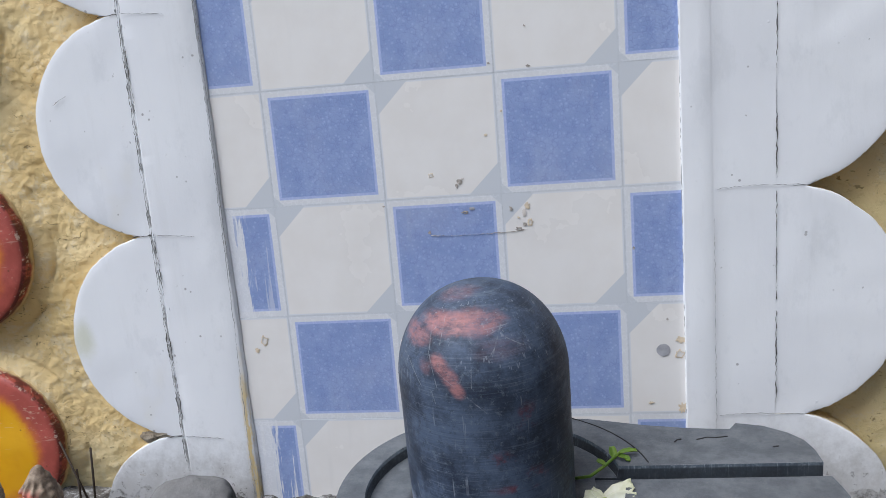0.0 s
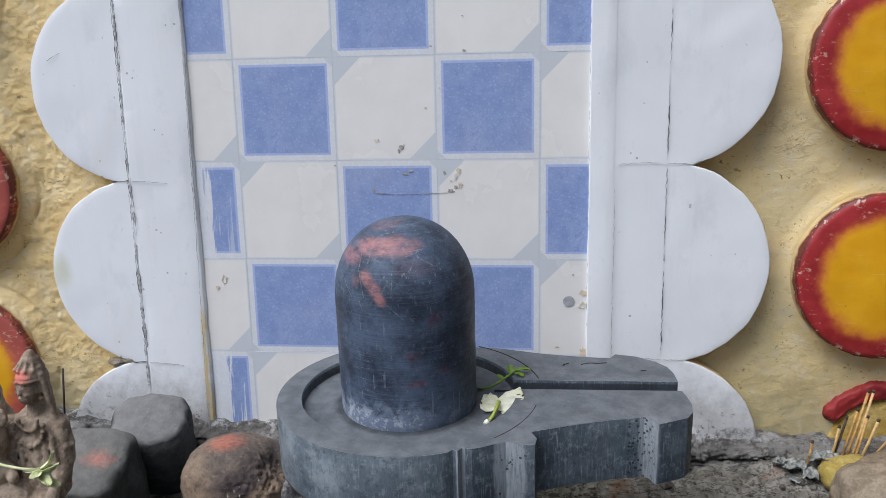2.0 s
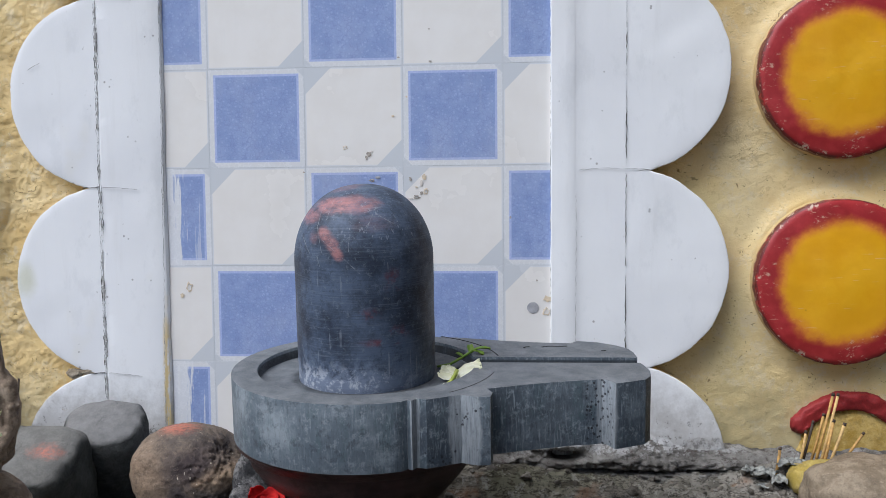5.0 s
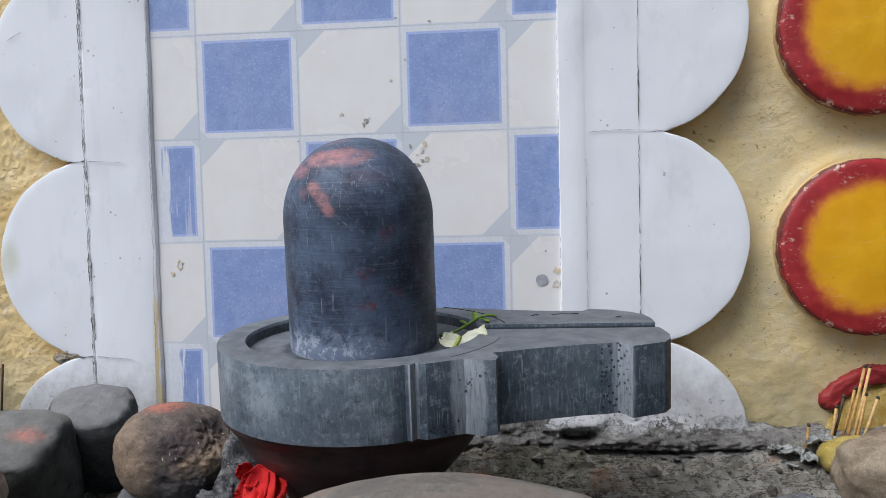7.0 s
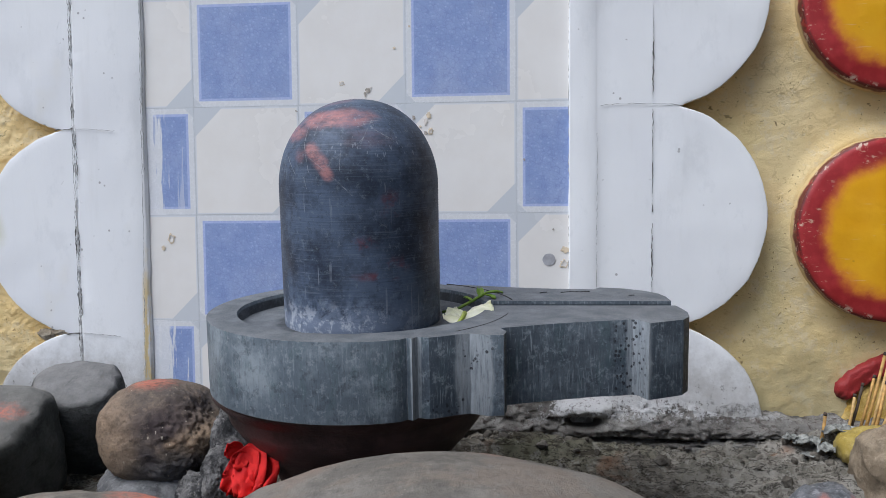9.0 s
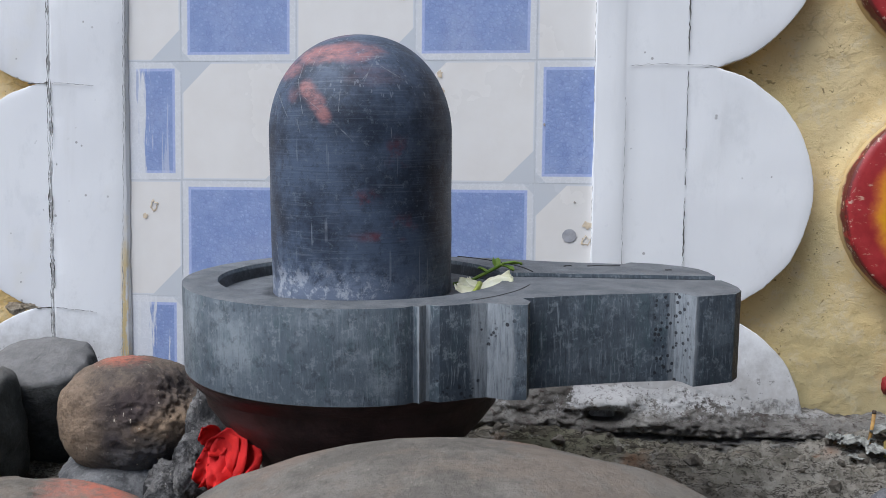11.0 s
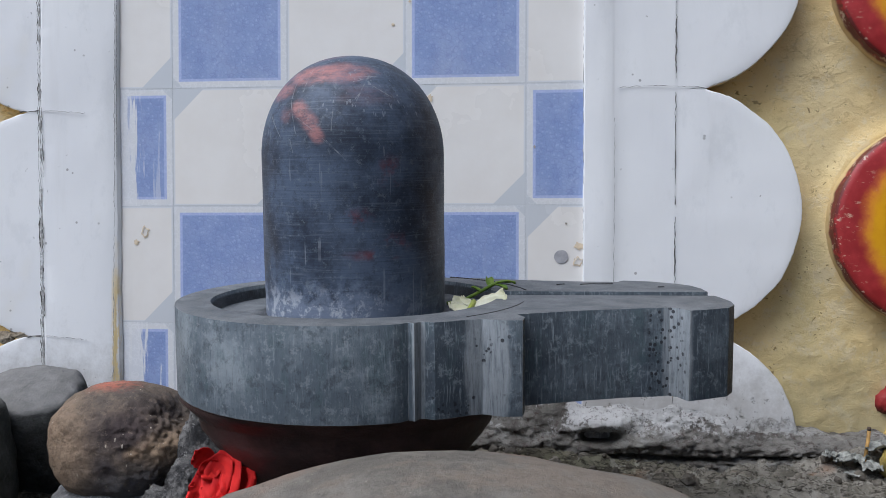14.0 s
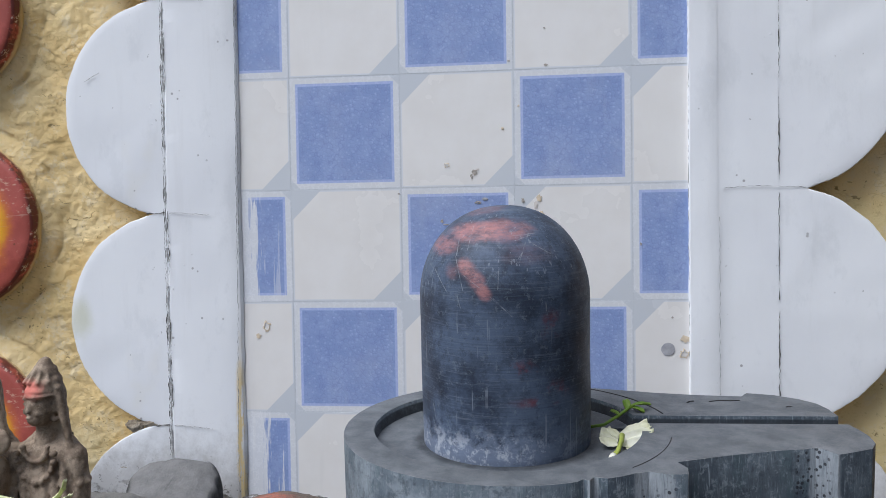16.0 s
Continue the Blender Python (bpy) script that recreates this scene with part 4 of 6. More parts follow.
for n, z in enumerate((0.0012, 0.1953, 0.3905, 0.5872)):
    put_mesh("scallop", scallop_mesh(0.1002, 0.0980, 1, n * 7.1), right_trim, at=(0.4188, FACE_Y, z))
for n, z in enumerate((-0.009, 0.184, 0.377, 0.570)):
    put_mesh("scallop", scallop_mesh(0.0975, 0.0966, -1, 50 + n * 5.3), left_trim, at=(-0.1128, FACE_Y, z))
for z in (0.099, 0.294, 0.490):
    crack(right_trim, [(0.442, FACE_Y - 0.0004, z), (0.418, FACE_Y - 0.0011, z + 0.001), (0.395, FACE_Y - 0.0014, z + 0.002), (0.374, FACE_Y - 0.0014, z)], 0.00022)
for z in (0.087, 0.281, 0.473):
    crack(left_trim, [(-0.135, FACE_Y - 0.0006, z), (-0.117, FACE_Y - 0.0008, z + 0.001)], 0.0006)
    crack(left_trim, [(-0.112, -0.0060, z + 0.001), (-0.095, -0.0063, z), (-0.075, -0.0062, z - 0.002)], 0.0002)
for z0, z1 in ((0.11, 0.19), (0.20, 0.29), (0.30, 0.37), (0.385, 0.49), (0.50, 0.60)):
    crack(right_trim, [(0.4196, FACE_Y - 0.0010, z0), (0.4194, FACE_Y - 0.0010, z1)], 0.00035, breaks=1.6)
crack(left_trim, [(-0.1152, FACE_Y - 0.0010, 0.03), (-0.1158, FACE_Y - 0.0010, 0.30), (-0.1146, FACE_Y - 0.0010, 0.62)], 0.0009, CRACK_PALE, ragged=1.1, breaks=1.3)
crack(left_trim, [(-0.1168, FACE_Y - 0.0011, 0.06), (-0.1173, FACE_Y - 0.0011, 0.30), (-0.1162, FACE_Y - 0.0011, 0.62)], 0.00034, CRACK, ragged=1.2, breaks=1.6)
for z0, z1 in ((0.105, 0.185), (0.225, 0.285), (0.39, 0.455), (0.475, 0.56)):
    crack(left_trim, [(-0.1130, -0.0059, z0), (-0.1138, -0.0059, z1)], 0.00035, CRACK, breaks=1.4)
crack(left_trim, [(-0.190, FACE_Y - 0.0012, 0.403), (-0.176, FACE_Y - 0.0012, 0.410)], 0.0003)
crack(left_trim, [(-0.0530, -0.0054, 0.02), (-0.0500, -0.0050, 0.20), (-0.0480, -0.0047, 0.42), (-0.0475, -0.0046, 0.62)], 0.00028, CRACK_PALE, breaks=1.0)
crack(left_trim, [(-0.0480, -0.0046, 0.24), (-0.0466, -0.0040, 0.42), (-0.0462, -0.0038, 0.62)], 0.0002, CRACK_PALE, breaks=1.4)
crack(right_trim, [(0.3470, -0.0030, 0.06), (0.3468, -0.0030, 0.30), (0.3472, -0.0030, 0.62)], 0.00042, CRACK_PALE, breaks=0.9)
crack(right_trim, [(0.3710, -0.0056, 0.06), (0.3713, -0.0056, 0.27)], 0.00022, CRACK_PALE, breaks=1.3)


def flaking(parent, x, y, z0, z1, count, seed):
    """Small curled flakes and crumbs of paint along a crack."""
    rnd = random.Random(seed)
    bm = bmesh.new()
    for _ in range(count):
        m = Matrix.Translation((x + rnd.gauss(0, 0.0014), y, rnd.uniform(z0, z1))) @ Euler((rnd.uniform(-0.5, 0.5), rnd.uniform(0, 3), 0)).to_matrix().to_4x4()
        m = m @ Matrix.Diagonal((rnd.uniform(0.0003, 0.0009), rnd.uniform(0.0003, 0.0006), rnd.uniform(0.0005, 0.0020), 1))
        bmesh.ops.create_icosphere(bm, subdivisions=1, radius=1.0, matrix=m)
    for v in bm.verts:
        v.co += Vector((1, 0.4, 1)) * 0.0004 * noise.noise(v.co * 900)
    part("paint_flakes", bm, WHITE, parent)


flaking(left_trim, -0.1150, FACE_Y - 0.0008, 0.09, 0.60, 46, 4)
flaking(left_trim, -0.1158, FACE_Y - 0.0008, 0.09, 0.19, 18, 9)

for x, z, sx, sz, seed in ((-0.137, 0.0882, 0.013, 0.0038, 1.0), (-0.152, 0.0850, 0.008, 0.0050, 2.0), (-0.166, 0.048, 0.010, 0.0030, 5.0)):
    part("exposed_cement", boulder((sx, 0.0022, sz), seed, 0.40, 2.0, 0.25, 1.0, 4), BROKEN, left_trim, "exposed grey cement where the paint has broken off", (x, FACE_Y + 0.0022, z))

# ---- painted plaster medallions ----
RED_RIM = rock("worn_red_paint", (0.20, 0.016, 0.018), (0.30, 0.028, 0.028), rough=0.5, mottle=0.25, relief=0.35, patches=(((-0.056, -0.01, 0.024), (0.010, 0.02, 0.012), (0.10, 0.015, 0.014)),))
CORE = rock("crumbled_yellow_plaster", (0.42, 0.27, 0.05), (0.60, 0.44, 0.16), mottle=0.3, relief=0.7)


def medallion(x, z, r, seed, material, label):
    """A domed round of plaster with a chipped rim and a sloping edge."""
    steps = 96
    rings = [(0.002, -0.0262), (0.3, -0.0260), (0.5, -0.0256), (0.66, -0.0250), (0.8, -0.0242), (0.93, -0.0232), (0.98, -0.0222), (1.0, -0.0202), (1.003, -0.0180), (1.010, -0.010), (1.020, -0.002), (1.030, 0.004)]
    thing = empty("wall_medallion", (x, WALL_Y + 0.001, z))
    tagged(thing, label, "wall ornament", "medallions on the wall")

    def spot(q, y, k):
        a = 2 * math.pi * k / steps
        w = 1 + (0.012 * noise.noise(Vector((math.cos(a) * 1.5, seed, math.sin(a) * 1.5))) + 0.007 * noise.noise(Vector((math.cos(a) * 9, seed, math.sin(a) * 9)))) * (q > 0.7)
        w += 0.010 * noise.noise(Vector((math.cos(a) * 22, seed, math.sin(a) * 22))) * (0.97 < q < 1.02)
        px, pz = r * q * w * math.cos(a), r * q * w * math.sin(a)
        return (px, y - 0.0012 * noise.noise(Vector((px * 28, seed, pz * 28))), pz)

    for name, span in (("centre", rings[:4]), ("rim", rings[3:8]), ("edge", rings[7:])):
        verts, faces = [], []
        for q, y in span:
            verts += [spot(q, y, k) for k in range(steps)]
        for j in range(len(span) - 1):
            faces += [(j * steps + k, (j + 1) * steps + k, (j + 1) * steps + (k + 1) % steps, j * steps + (k + 1) % steps) for k in range(steps)]
        put_mesh(name, mesh_of(name, verts, faces, material), thing)
    return thing


def broken_medallion(x, z):
    """What is left of the lowest round: a crescent of its red rim over a crumbled core."""
    thing = empty("wall_medallion", (x, WALL_Y, z))
    tagged(thing, "broken plaster medallion with only a red crescent remaining", "wall ornament", "medallions on the wall")
    turns, ts = 60, np.linspace(-1, 1, 13).tolist()
    angles = np.linspace(radians(153), radians(25), turns).tolist()

    def place(t, a):
        k = min(angles[0] - a, a - angles[-1]) / radians(14)
        end = math.sqrt(max(0.0, min(1.0, 1 - (1 - min(1.0, k)) ** 2)))
        wob = 0.0024 * noise.noise(Vector((a * 7, t * 1.5, 2))) + 0.0012 * noise.noise(Vector((a * 30, t * 3, 5)))
        rad = 0.0600 + 0.0095 * t * (0.35 + 0.65 * end) + wob
        return (rad * math.cos(a), 0.002 - (0.0095 + 0.002 * noise.noise(Vector((a * 5, t, 8)))) * min(1.0, 0.3 + end) * (1 - abs(t) ** 6) ** 0.4 - 0.5 * wob, rad * math.sin(a))

    v, f = sheet(ts, angles, place)
    put_mesh("rim", mesh_of("rim", v, [tuple(reversed(q)) for q in f], RED_RIM), thing, "chipped dark red rim")
    part("core", boulder((0.052, 0.0060, 0.050), 21.0, 0.10, 2.2, 0.03, 1.0, 5), CORE, thing, "crumbled plaster core with traces of yellow paint")


for n, (x, z) in enumerate(DISC_R[:3]):
    medallion(x, z, 0.081, 3.3 + n, DISC, "round plaster medallion painted yellow with a dark red rim")
broken_medallion(*DISC_R[3])
for n, (x, z) in enumerate(DISC_L):
    medallion(x, z, 0.081, 13.3 + n, DISC_PINK, "round plaster medallion painted yellow with a faded red rim")

# ---- the lingam and its basin ----
CX, CY = 0.198, -0.203
TOP_Z, FLOOR_Z, TILT = 0.1412, 0.1262, 3.46


def build_lingam():
    r, h, dome = 0.0522, 0.153, 0.056
    profile = [(0.0, 0.0044), (r * 0.97, 0.0044), (r * 0.99, 0.0055), (r, 0.0075)]
    profile += [(r, z) for z in np.linspace(0.012, h - dome, 14)]
    profile += [(r * math.cos(a) ** 0.92, h - dome + dome * math.sin(a)) for a in np.linspace(0.06, math.pi / 2 - 0.04, 30)] + [(0.0, h)]
    bm = lathe(profile, 128, 0.006, 2.0)
    ob = part("lingam", bm, LINGAM, None, at=pose(CX, CY + 0.002, FLOOR_Z, 4.5, 0, 0))
    tagged(ob, "dark polished stone lingam with pink pigment smears and scratches", "sacred stone")


build_lingam()

basin = empty("stone_basin", (CX, CY, -0.034))
tagged(basin, "grey carved stone basin with a spout on a maroon turned foot", "stone basin")


def build_basin():
    R = 0.1015
    # outline of the slab from above, round the spout and back
    spout = [(0.2405, -0.2925), (0.2438, -0.2945), (0.2462, -0.2895), (0.2530, -0.2910), (0.2600, -0.2880), (0.2680, -0.2830), (0.2755, -0.2800), (0.2860, -0.2838),
             (0.2950, -0.2825), (0.2962, -0.2740), (0.2922, -0.2650), (0.311, -0.2575), (0.329, -0.2510), (0.350, -0.2440), (0.365, -0.2410), (0.3725, -0.2385),
             (0.3765, -0.2410), (0.3808, -0.2495), (0.3940, -0.2428), (0.4030, -0.2380), (0.4080, -0.2290), (0.4095, -0.2160), (0.4080, -0.2040),
             (0.4060, -0.1940), (0.4060, -0.1780), (0.4052, -0.1620), (0.4020, -0.1490), (0.3940, -0.1385), (0.3800, -0.1285), (0.3630, -0.1240),
             (0.3575, -0.1325), (0.3430, -0.1315), (0.3270, -0.1298), (0.3000, -0.1248), (0.2790, -0.1190), (0.2600, -0.1140)]
    a0 = math.atan2(-0.1140 - CY, 0.2600 - CX) + 0.12
    a1 = 2 * math.pi + math.atan2(-0.2925 - CY, 0.2405 - CX) - 0.05
    ring = [(CX + R * math.cos(a), CY + R * math.sin(a)) for a in np.linspace(a0, a1, 90)]
    outline = ring + spout
    bm = bmesh.new()
    lo = [bm.verts.new((x - CX, y - CY, -0.0475)) for x, y in outline]
    hi = [bm.verts.new((x - CX, y - CY, 0)) for x, y in outline]
    n = len(outline)
    for k in range(n):
        bm.faces.new((lo[k], lo[(k + 1) % n], hi[(k + 1) % n], hi[k]))
    bm.faces.new(hi)
    bm.faces.new(list(reversed(lo)))
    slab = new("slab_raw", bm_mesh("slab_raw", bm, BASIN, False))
    # the round recess and the channel that leads out of it
    cut = bmesh.new()
    bmesh.ops.create_cone(cut, cap_ends=True, segments=96, radius1=0.0818, radius2=0.0848, depth=0.0172)
    bmesh.ops.translate(cut, verts=cut.verts, vec=(0, 0.0025, 0))
    cutter = new("cutter", bm_mesh("cutter", cut, BASIN, False))
    cut2 = bmesh.new()
    bmesh.ops.create_cube(cut2, size=1.0)
    bmesh.ops.scale(cut2, verts=cut2.verts, vec=(0.20, 0.0165, 0.026))
    cutter2 = new("cutter_channel", bm_mesh("cutter_channel", cut2, BASIN, False))
    cutter2.matrix_world = pose(0.165, 0.0165, 0.0025, 0, 0, 1.2)
    for c in (cutter, cutter2):
        mod = slab.modifiers.new("cut", "BOOLEAN")
        mod.operation, mod.object, mod.solver = "DIFFERENCE", c, "EXACT"
    me = modified(slab, BASIN)
    for c in (cutter, cutter2):
        bpy.data.objects.remove(c, do_unlink=True)
    bm = bmesh.new()
    bm.from_mesh(me)
    bmesh.ops.remove_doubles(bm, verts=bm.verts, dist=1e-5)
    sharp = [e for e in bm.edges if len(e.link_faces) == 2 and e.calc_face_angle(0) > radians(50)]
    bmesh.ops.bevel(bm, geom=sharp, offset=0.0013, segments=2, profile=0.6, affect="EDGES", clamp_overlap=True, material=1)
    for f in bm.faces:
        f.smooth = True
    for e in bm.edges:
        if len(e.link_faces) == 2 and e.calc_face_angle(0) > radians(28):
            e.smooth = False
    me.materials.append(WORN_EDGE)
    bm.to_mesh(me)
    bm.free()
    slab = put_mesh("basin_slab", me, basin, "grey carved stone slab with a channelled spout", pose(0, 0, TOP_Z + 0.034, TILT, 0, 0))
    foot = lathe([(0, 0.1262), (0.090, 0.1262), (0.0950, 0.1254), (0.0960, 0.1205), (0.0925, 0.1165), (0.0880, 0.1120), (0.0865, 0.1105), (0.0850, 0.1040), (0.0795, 0.0965), (0.0725, 0.0880), (0.0640, 0.0785), (0.0565, 0.0690),
                  (0.0525, 0.0600), (0.0515, 0.0545), (0.0560, 0.0470), (0.0650, 0.0360), (0.0760, 0.0240), (0.0830, 0.0120), (0.0850, 0.0), (0.0, 0.0)], 96, 0.01)
    part("turned_foot", foot, FOOT, basin, "dull maroon turned stone foot", (-0.005, 0.003, 0))
    arc = [(0.1035 * math.cos(a), 0.1035 * math.sin(a), 0) for a in np.linspace(radians(62), radians(15), 24)]
    part("engraved_line", tube(arc, 0.0005, 1, 6), ENGRAVED, slab, at=(0, 0, 0.0001))
    arc = [(0.1000 * math.cos(a), 0.1000 * math.sin(a), 0) for a in np.linspace(radians(-12), radians(-46), 24)]
    part("engraved_line", tube(arc, 0.0003, 1, 6), ENGRAVED, slab)

    for marks in (((0.333, -0.147), (0.340, -0.144), (0.347, -0.1445), (0.354, -0.143)), ((0.318, -0.150), (0.320, -0.147), (0.323, -0.146)), ((0.380, -0.158), (0.384, -0.157))):
        pts = [(x - CX, y - CY, 0.0) for x, y in marks]
        part("carved_mark", tube(pts, 0.0006, 1, 6), ENGRAVED, slab)


build_basin()

# ---- rocks ----


def stone(size, at, seed, material, label, rough=0.12, power=2.4, fine=0.02, flat=1.0, turn=0.0, tilt=0.0, group="", dents=(), detail=0):
    bm = boulder(size, seed, rough, power, fine, flat, detail or (5 if size[0] > 0.03 else 4), dents)
    ob = part("rock", bm, material, None, at=pose(*at, tilt, 0, turn))
    return tagged(ob, label, "rock", group)


# Both boulders have dark sides and pale tops, shading carried in their colours.
GREY = rock("grey_boulder_stone", (0.034, 0.037, 0.036), (0.074, 0.077, 0.075), mottle=0.42, relief=0.8, dust_toplight=(0.225, 0.222, 0.218))
GREY_PINK = rock("grey_stone_with_pigment", (0.030, 0.034, 0.031), (0.066, 0.070, 0.063), pink=(((0.036, 0.000, 0.050), (0.024, 0.014, 0.014)),), mottle=0.42, relief=0.8, dust_toplight=(0.195, 0.192, 0.180))
BROWN = rock("brown_boulder_stone", (0.105, 0.088, 0.076), (0.200, 0.155, 0.118), pink=(((-0.012, -0.004, 0.038), (0.024, 0.024, 0.008)),), specks=0.9, mottle=0.5, relief=1.0, frayed=0.9,
             patches=(((-0.030, -0.03, 0.002), (0.032, 0.06, 0.044), (0.37, 0.265, 0.178)), ((0.012, -0.03, 0.014), (0.030, 0.06, 0.024), (0.050, 0.036, 0.040)), ((0.034, -0.03, 0.004), (0.020, 0.06, 0.014), (0.42, 0.30, 0.195)), ((0.018, -0.03, -0.024), (0.040, 0.06, 0.019), (0.125, 0.125, 0.135)), ((0.018, -0.03, 0.002), (0.008, 0.06, 0.006), (0.38, 0.265, 0.17)), ((0.002, -0.03, -0.006), (0.010, 0.06, 0.010), (0.085, 0.070, 0.072))))
LEDGE = rock("weathered_grey_stone", (0.120, 0.122, 0.126), (0.255, 0.255, 0.255), mottle=0.5)
DOME = rock("smooth_river_stone", (0.120, 0.111, 0.098), (0.185, 0.172, 0.153), warm=(0.175, 0.147, 0.122), specks=0.2, mottle=0.3, relief=0.7, patches=(((0.02, 0.05, 0.09), (0.016, 0.03, 0.03), (0.24, 0.15, 0.115)), ((-0.07, 0.03, 0.09), (0.03, 0.03, 0.03), (0.21, 0.16, 0.13))))
SMEARED = rock("brown_stone_with_smear", (0.130, 0.118, 0.100), (0.205, 0.188, 0.162), warm=(0.19, 0.155, 0.125), mottle=0.3, relief=0.7, pink=(((0.030, 0.020, 0.082), (0.030, 0.03, 0.012)),))
TAN = rock("tan_stone", (0.20, 0.155, 0.105), (0.32, 0.26, 0.185))
DARK = rock("dark_clinker", (0.045, 0.045, 0.048), (0.30, 0.29, 0.28), specks=0.7, mottle=0.9, relief=1.8)
PALE = rock("pale_stone", (0.17, 0.165, 0.16), (0.33, 0.32, 0.30))
OCHRE = rock("ochre_stained_lump", (0.34, 0.25, 0.05), (0.48, 0.38, 0.13))
PINKED = rock("grey_stone_with_pink_marks", (0.12, 0.125, 0.135), (0.26, 0.26, 0.27), pink=(((-0.005, -0.012, 0.048), (0.0045, 0.010, 0.007)), ((0.010, -0.012, 0.048), (0.003, 0.010, 0.005))), mottle=0.7)

GRIT = rock("brown_grit", (0.075, 0.066, 0.054), (0.20, 0.18, 0.15))
G = "rocks round the basin"
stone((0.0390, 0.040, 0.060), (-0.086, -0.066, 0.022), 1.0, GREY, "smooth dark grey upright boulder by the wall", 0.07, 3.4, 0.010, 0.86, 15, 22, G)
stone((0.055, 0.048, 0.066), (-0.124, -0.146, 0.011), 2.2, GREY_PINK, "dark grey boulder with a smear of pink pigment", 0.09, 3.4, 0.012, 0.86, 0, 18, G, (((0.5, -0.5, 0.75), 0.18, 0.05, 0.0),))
stone((0.050, 0.042, 0.039), (0.0465, -0.172, 0.0435), 3.1, BROWN, "pitted brown boulder with orange pigment on top", 0.05, 2.4, 0.012, 1.0, 0, 0, G,
      (((0.80, 0.05, 0.60), 0.62, 0.34, 0.04), ((0.70, -0.6, 0.55), 0.40, 0.10, 0.06), ((0.55, -0.80, -0.15), 0.45, 0.07, 0.055), ((0.75, -0.45, -0.70), 0.45, 0.26, 0.05), ((0.20, -0.9, 0.30), 0.20, 0.07, 0.05), ((0.05, -0.95, -0.25), 0.14, 0.05, 0.04)), 6)
stone((0.056, 0.048, 0.030), (0.044, -0.166, -0.008), 4.6, LEDGE, "flat grey stone under the brown boulder", 0.12, 2.8, 0.03, 1.0, 20, 0, G, (((0.35, -0.9, 0.35), 0.16, 0.12, 0.1),))
stone((0.017, 0.014, 0.040), (0.110, -0.206, 0.034), 5.2, DARK, "dark rough clinker lump wedged beside the foot", 0.20, 2.2, 0.09, 1.0, 0, 0, G, (), 5)
stone((0.021, 0.018, 0.030), (0.088, -0.208, -0.006), 6.7, DARK, "broken grey stone lump in front of the basin", 0.22, 2.6, 0.06, 1.0, 35, 0, G, (), 5)
stone((0.011, 0.012, 0.017), (0.104, -0.224, 0.030), 14.3, DARK, "small broken grey stone wedged by the red flower", 0.22, 3.0, 0.08, 1.0, 15, 0, G, (), 5)
stone((0.147, 0.10, 0.106), (0.273, -0.412, -0.002), 7.9, DOME, "large smooth brownish river stone before the basin", 0.035, 2.1, 0.004, 1.0, 0, 0, G)
stone((0.105, 0.065, 0.085), (0.100, -0.392, -0.010), 12.7, SMEARED, "flat pale brown stone with a red pigment smear", 0.05, 2.3, 0.008, 1.0, 0, 0, G)
stone((0.066, 0.045, 0.040), (0.632, -0.090, -0.004), 8.4, TAN, "tan sandstone block lying on the ledge", 0.10, 3.2, 0.02, 1.0, -12, 0, G)
stone((0.024, 0.020, 0.018), (0.585, -0.055, 0.006), 9.6, OCHRE, "small ochre stained lump beside the tan rock", 0.18, 2.3, 0.05, 1.0, 0, 0, G)
stone((0.0215, 0.021, 0.052), (0.4650, -0.300, 0.007), 10.3, PINKED, "small upright grey stone with pink pigment marks", 0.05, 3.2, 0.015, 1.0, 8, 0, G)
stone((0.025, 0.014, 0.016), (-0.205, -0.022, 0.008), 11.5, PALE, "rough grey cement lump holding incense sticks", 0.22, 2.2, 0.06, 1.0, 0, 0, G)

# ---- the clay statue ----


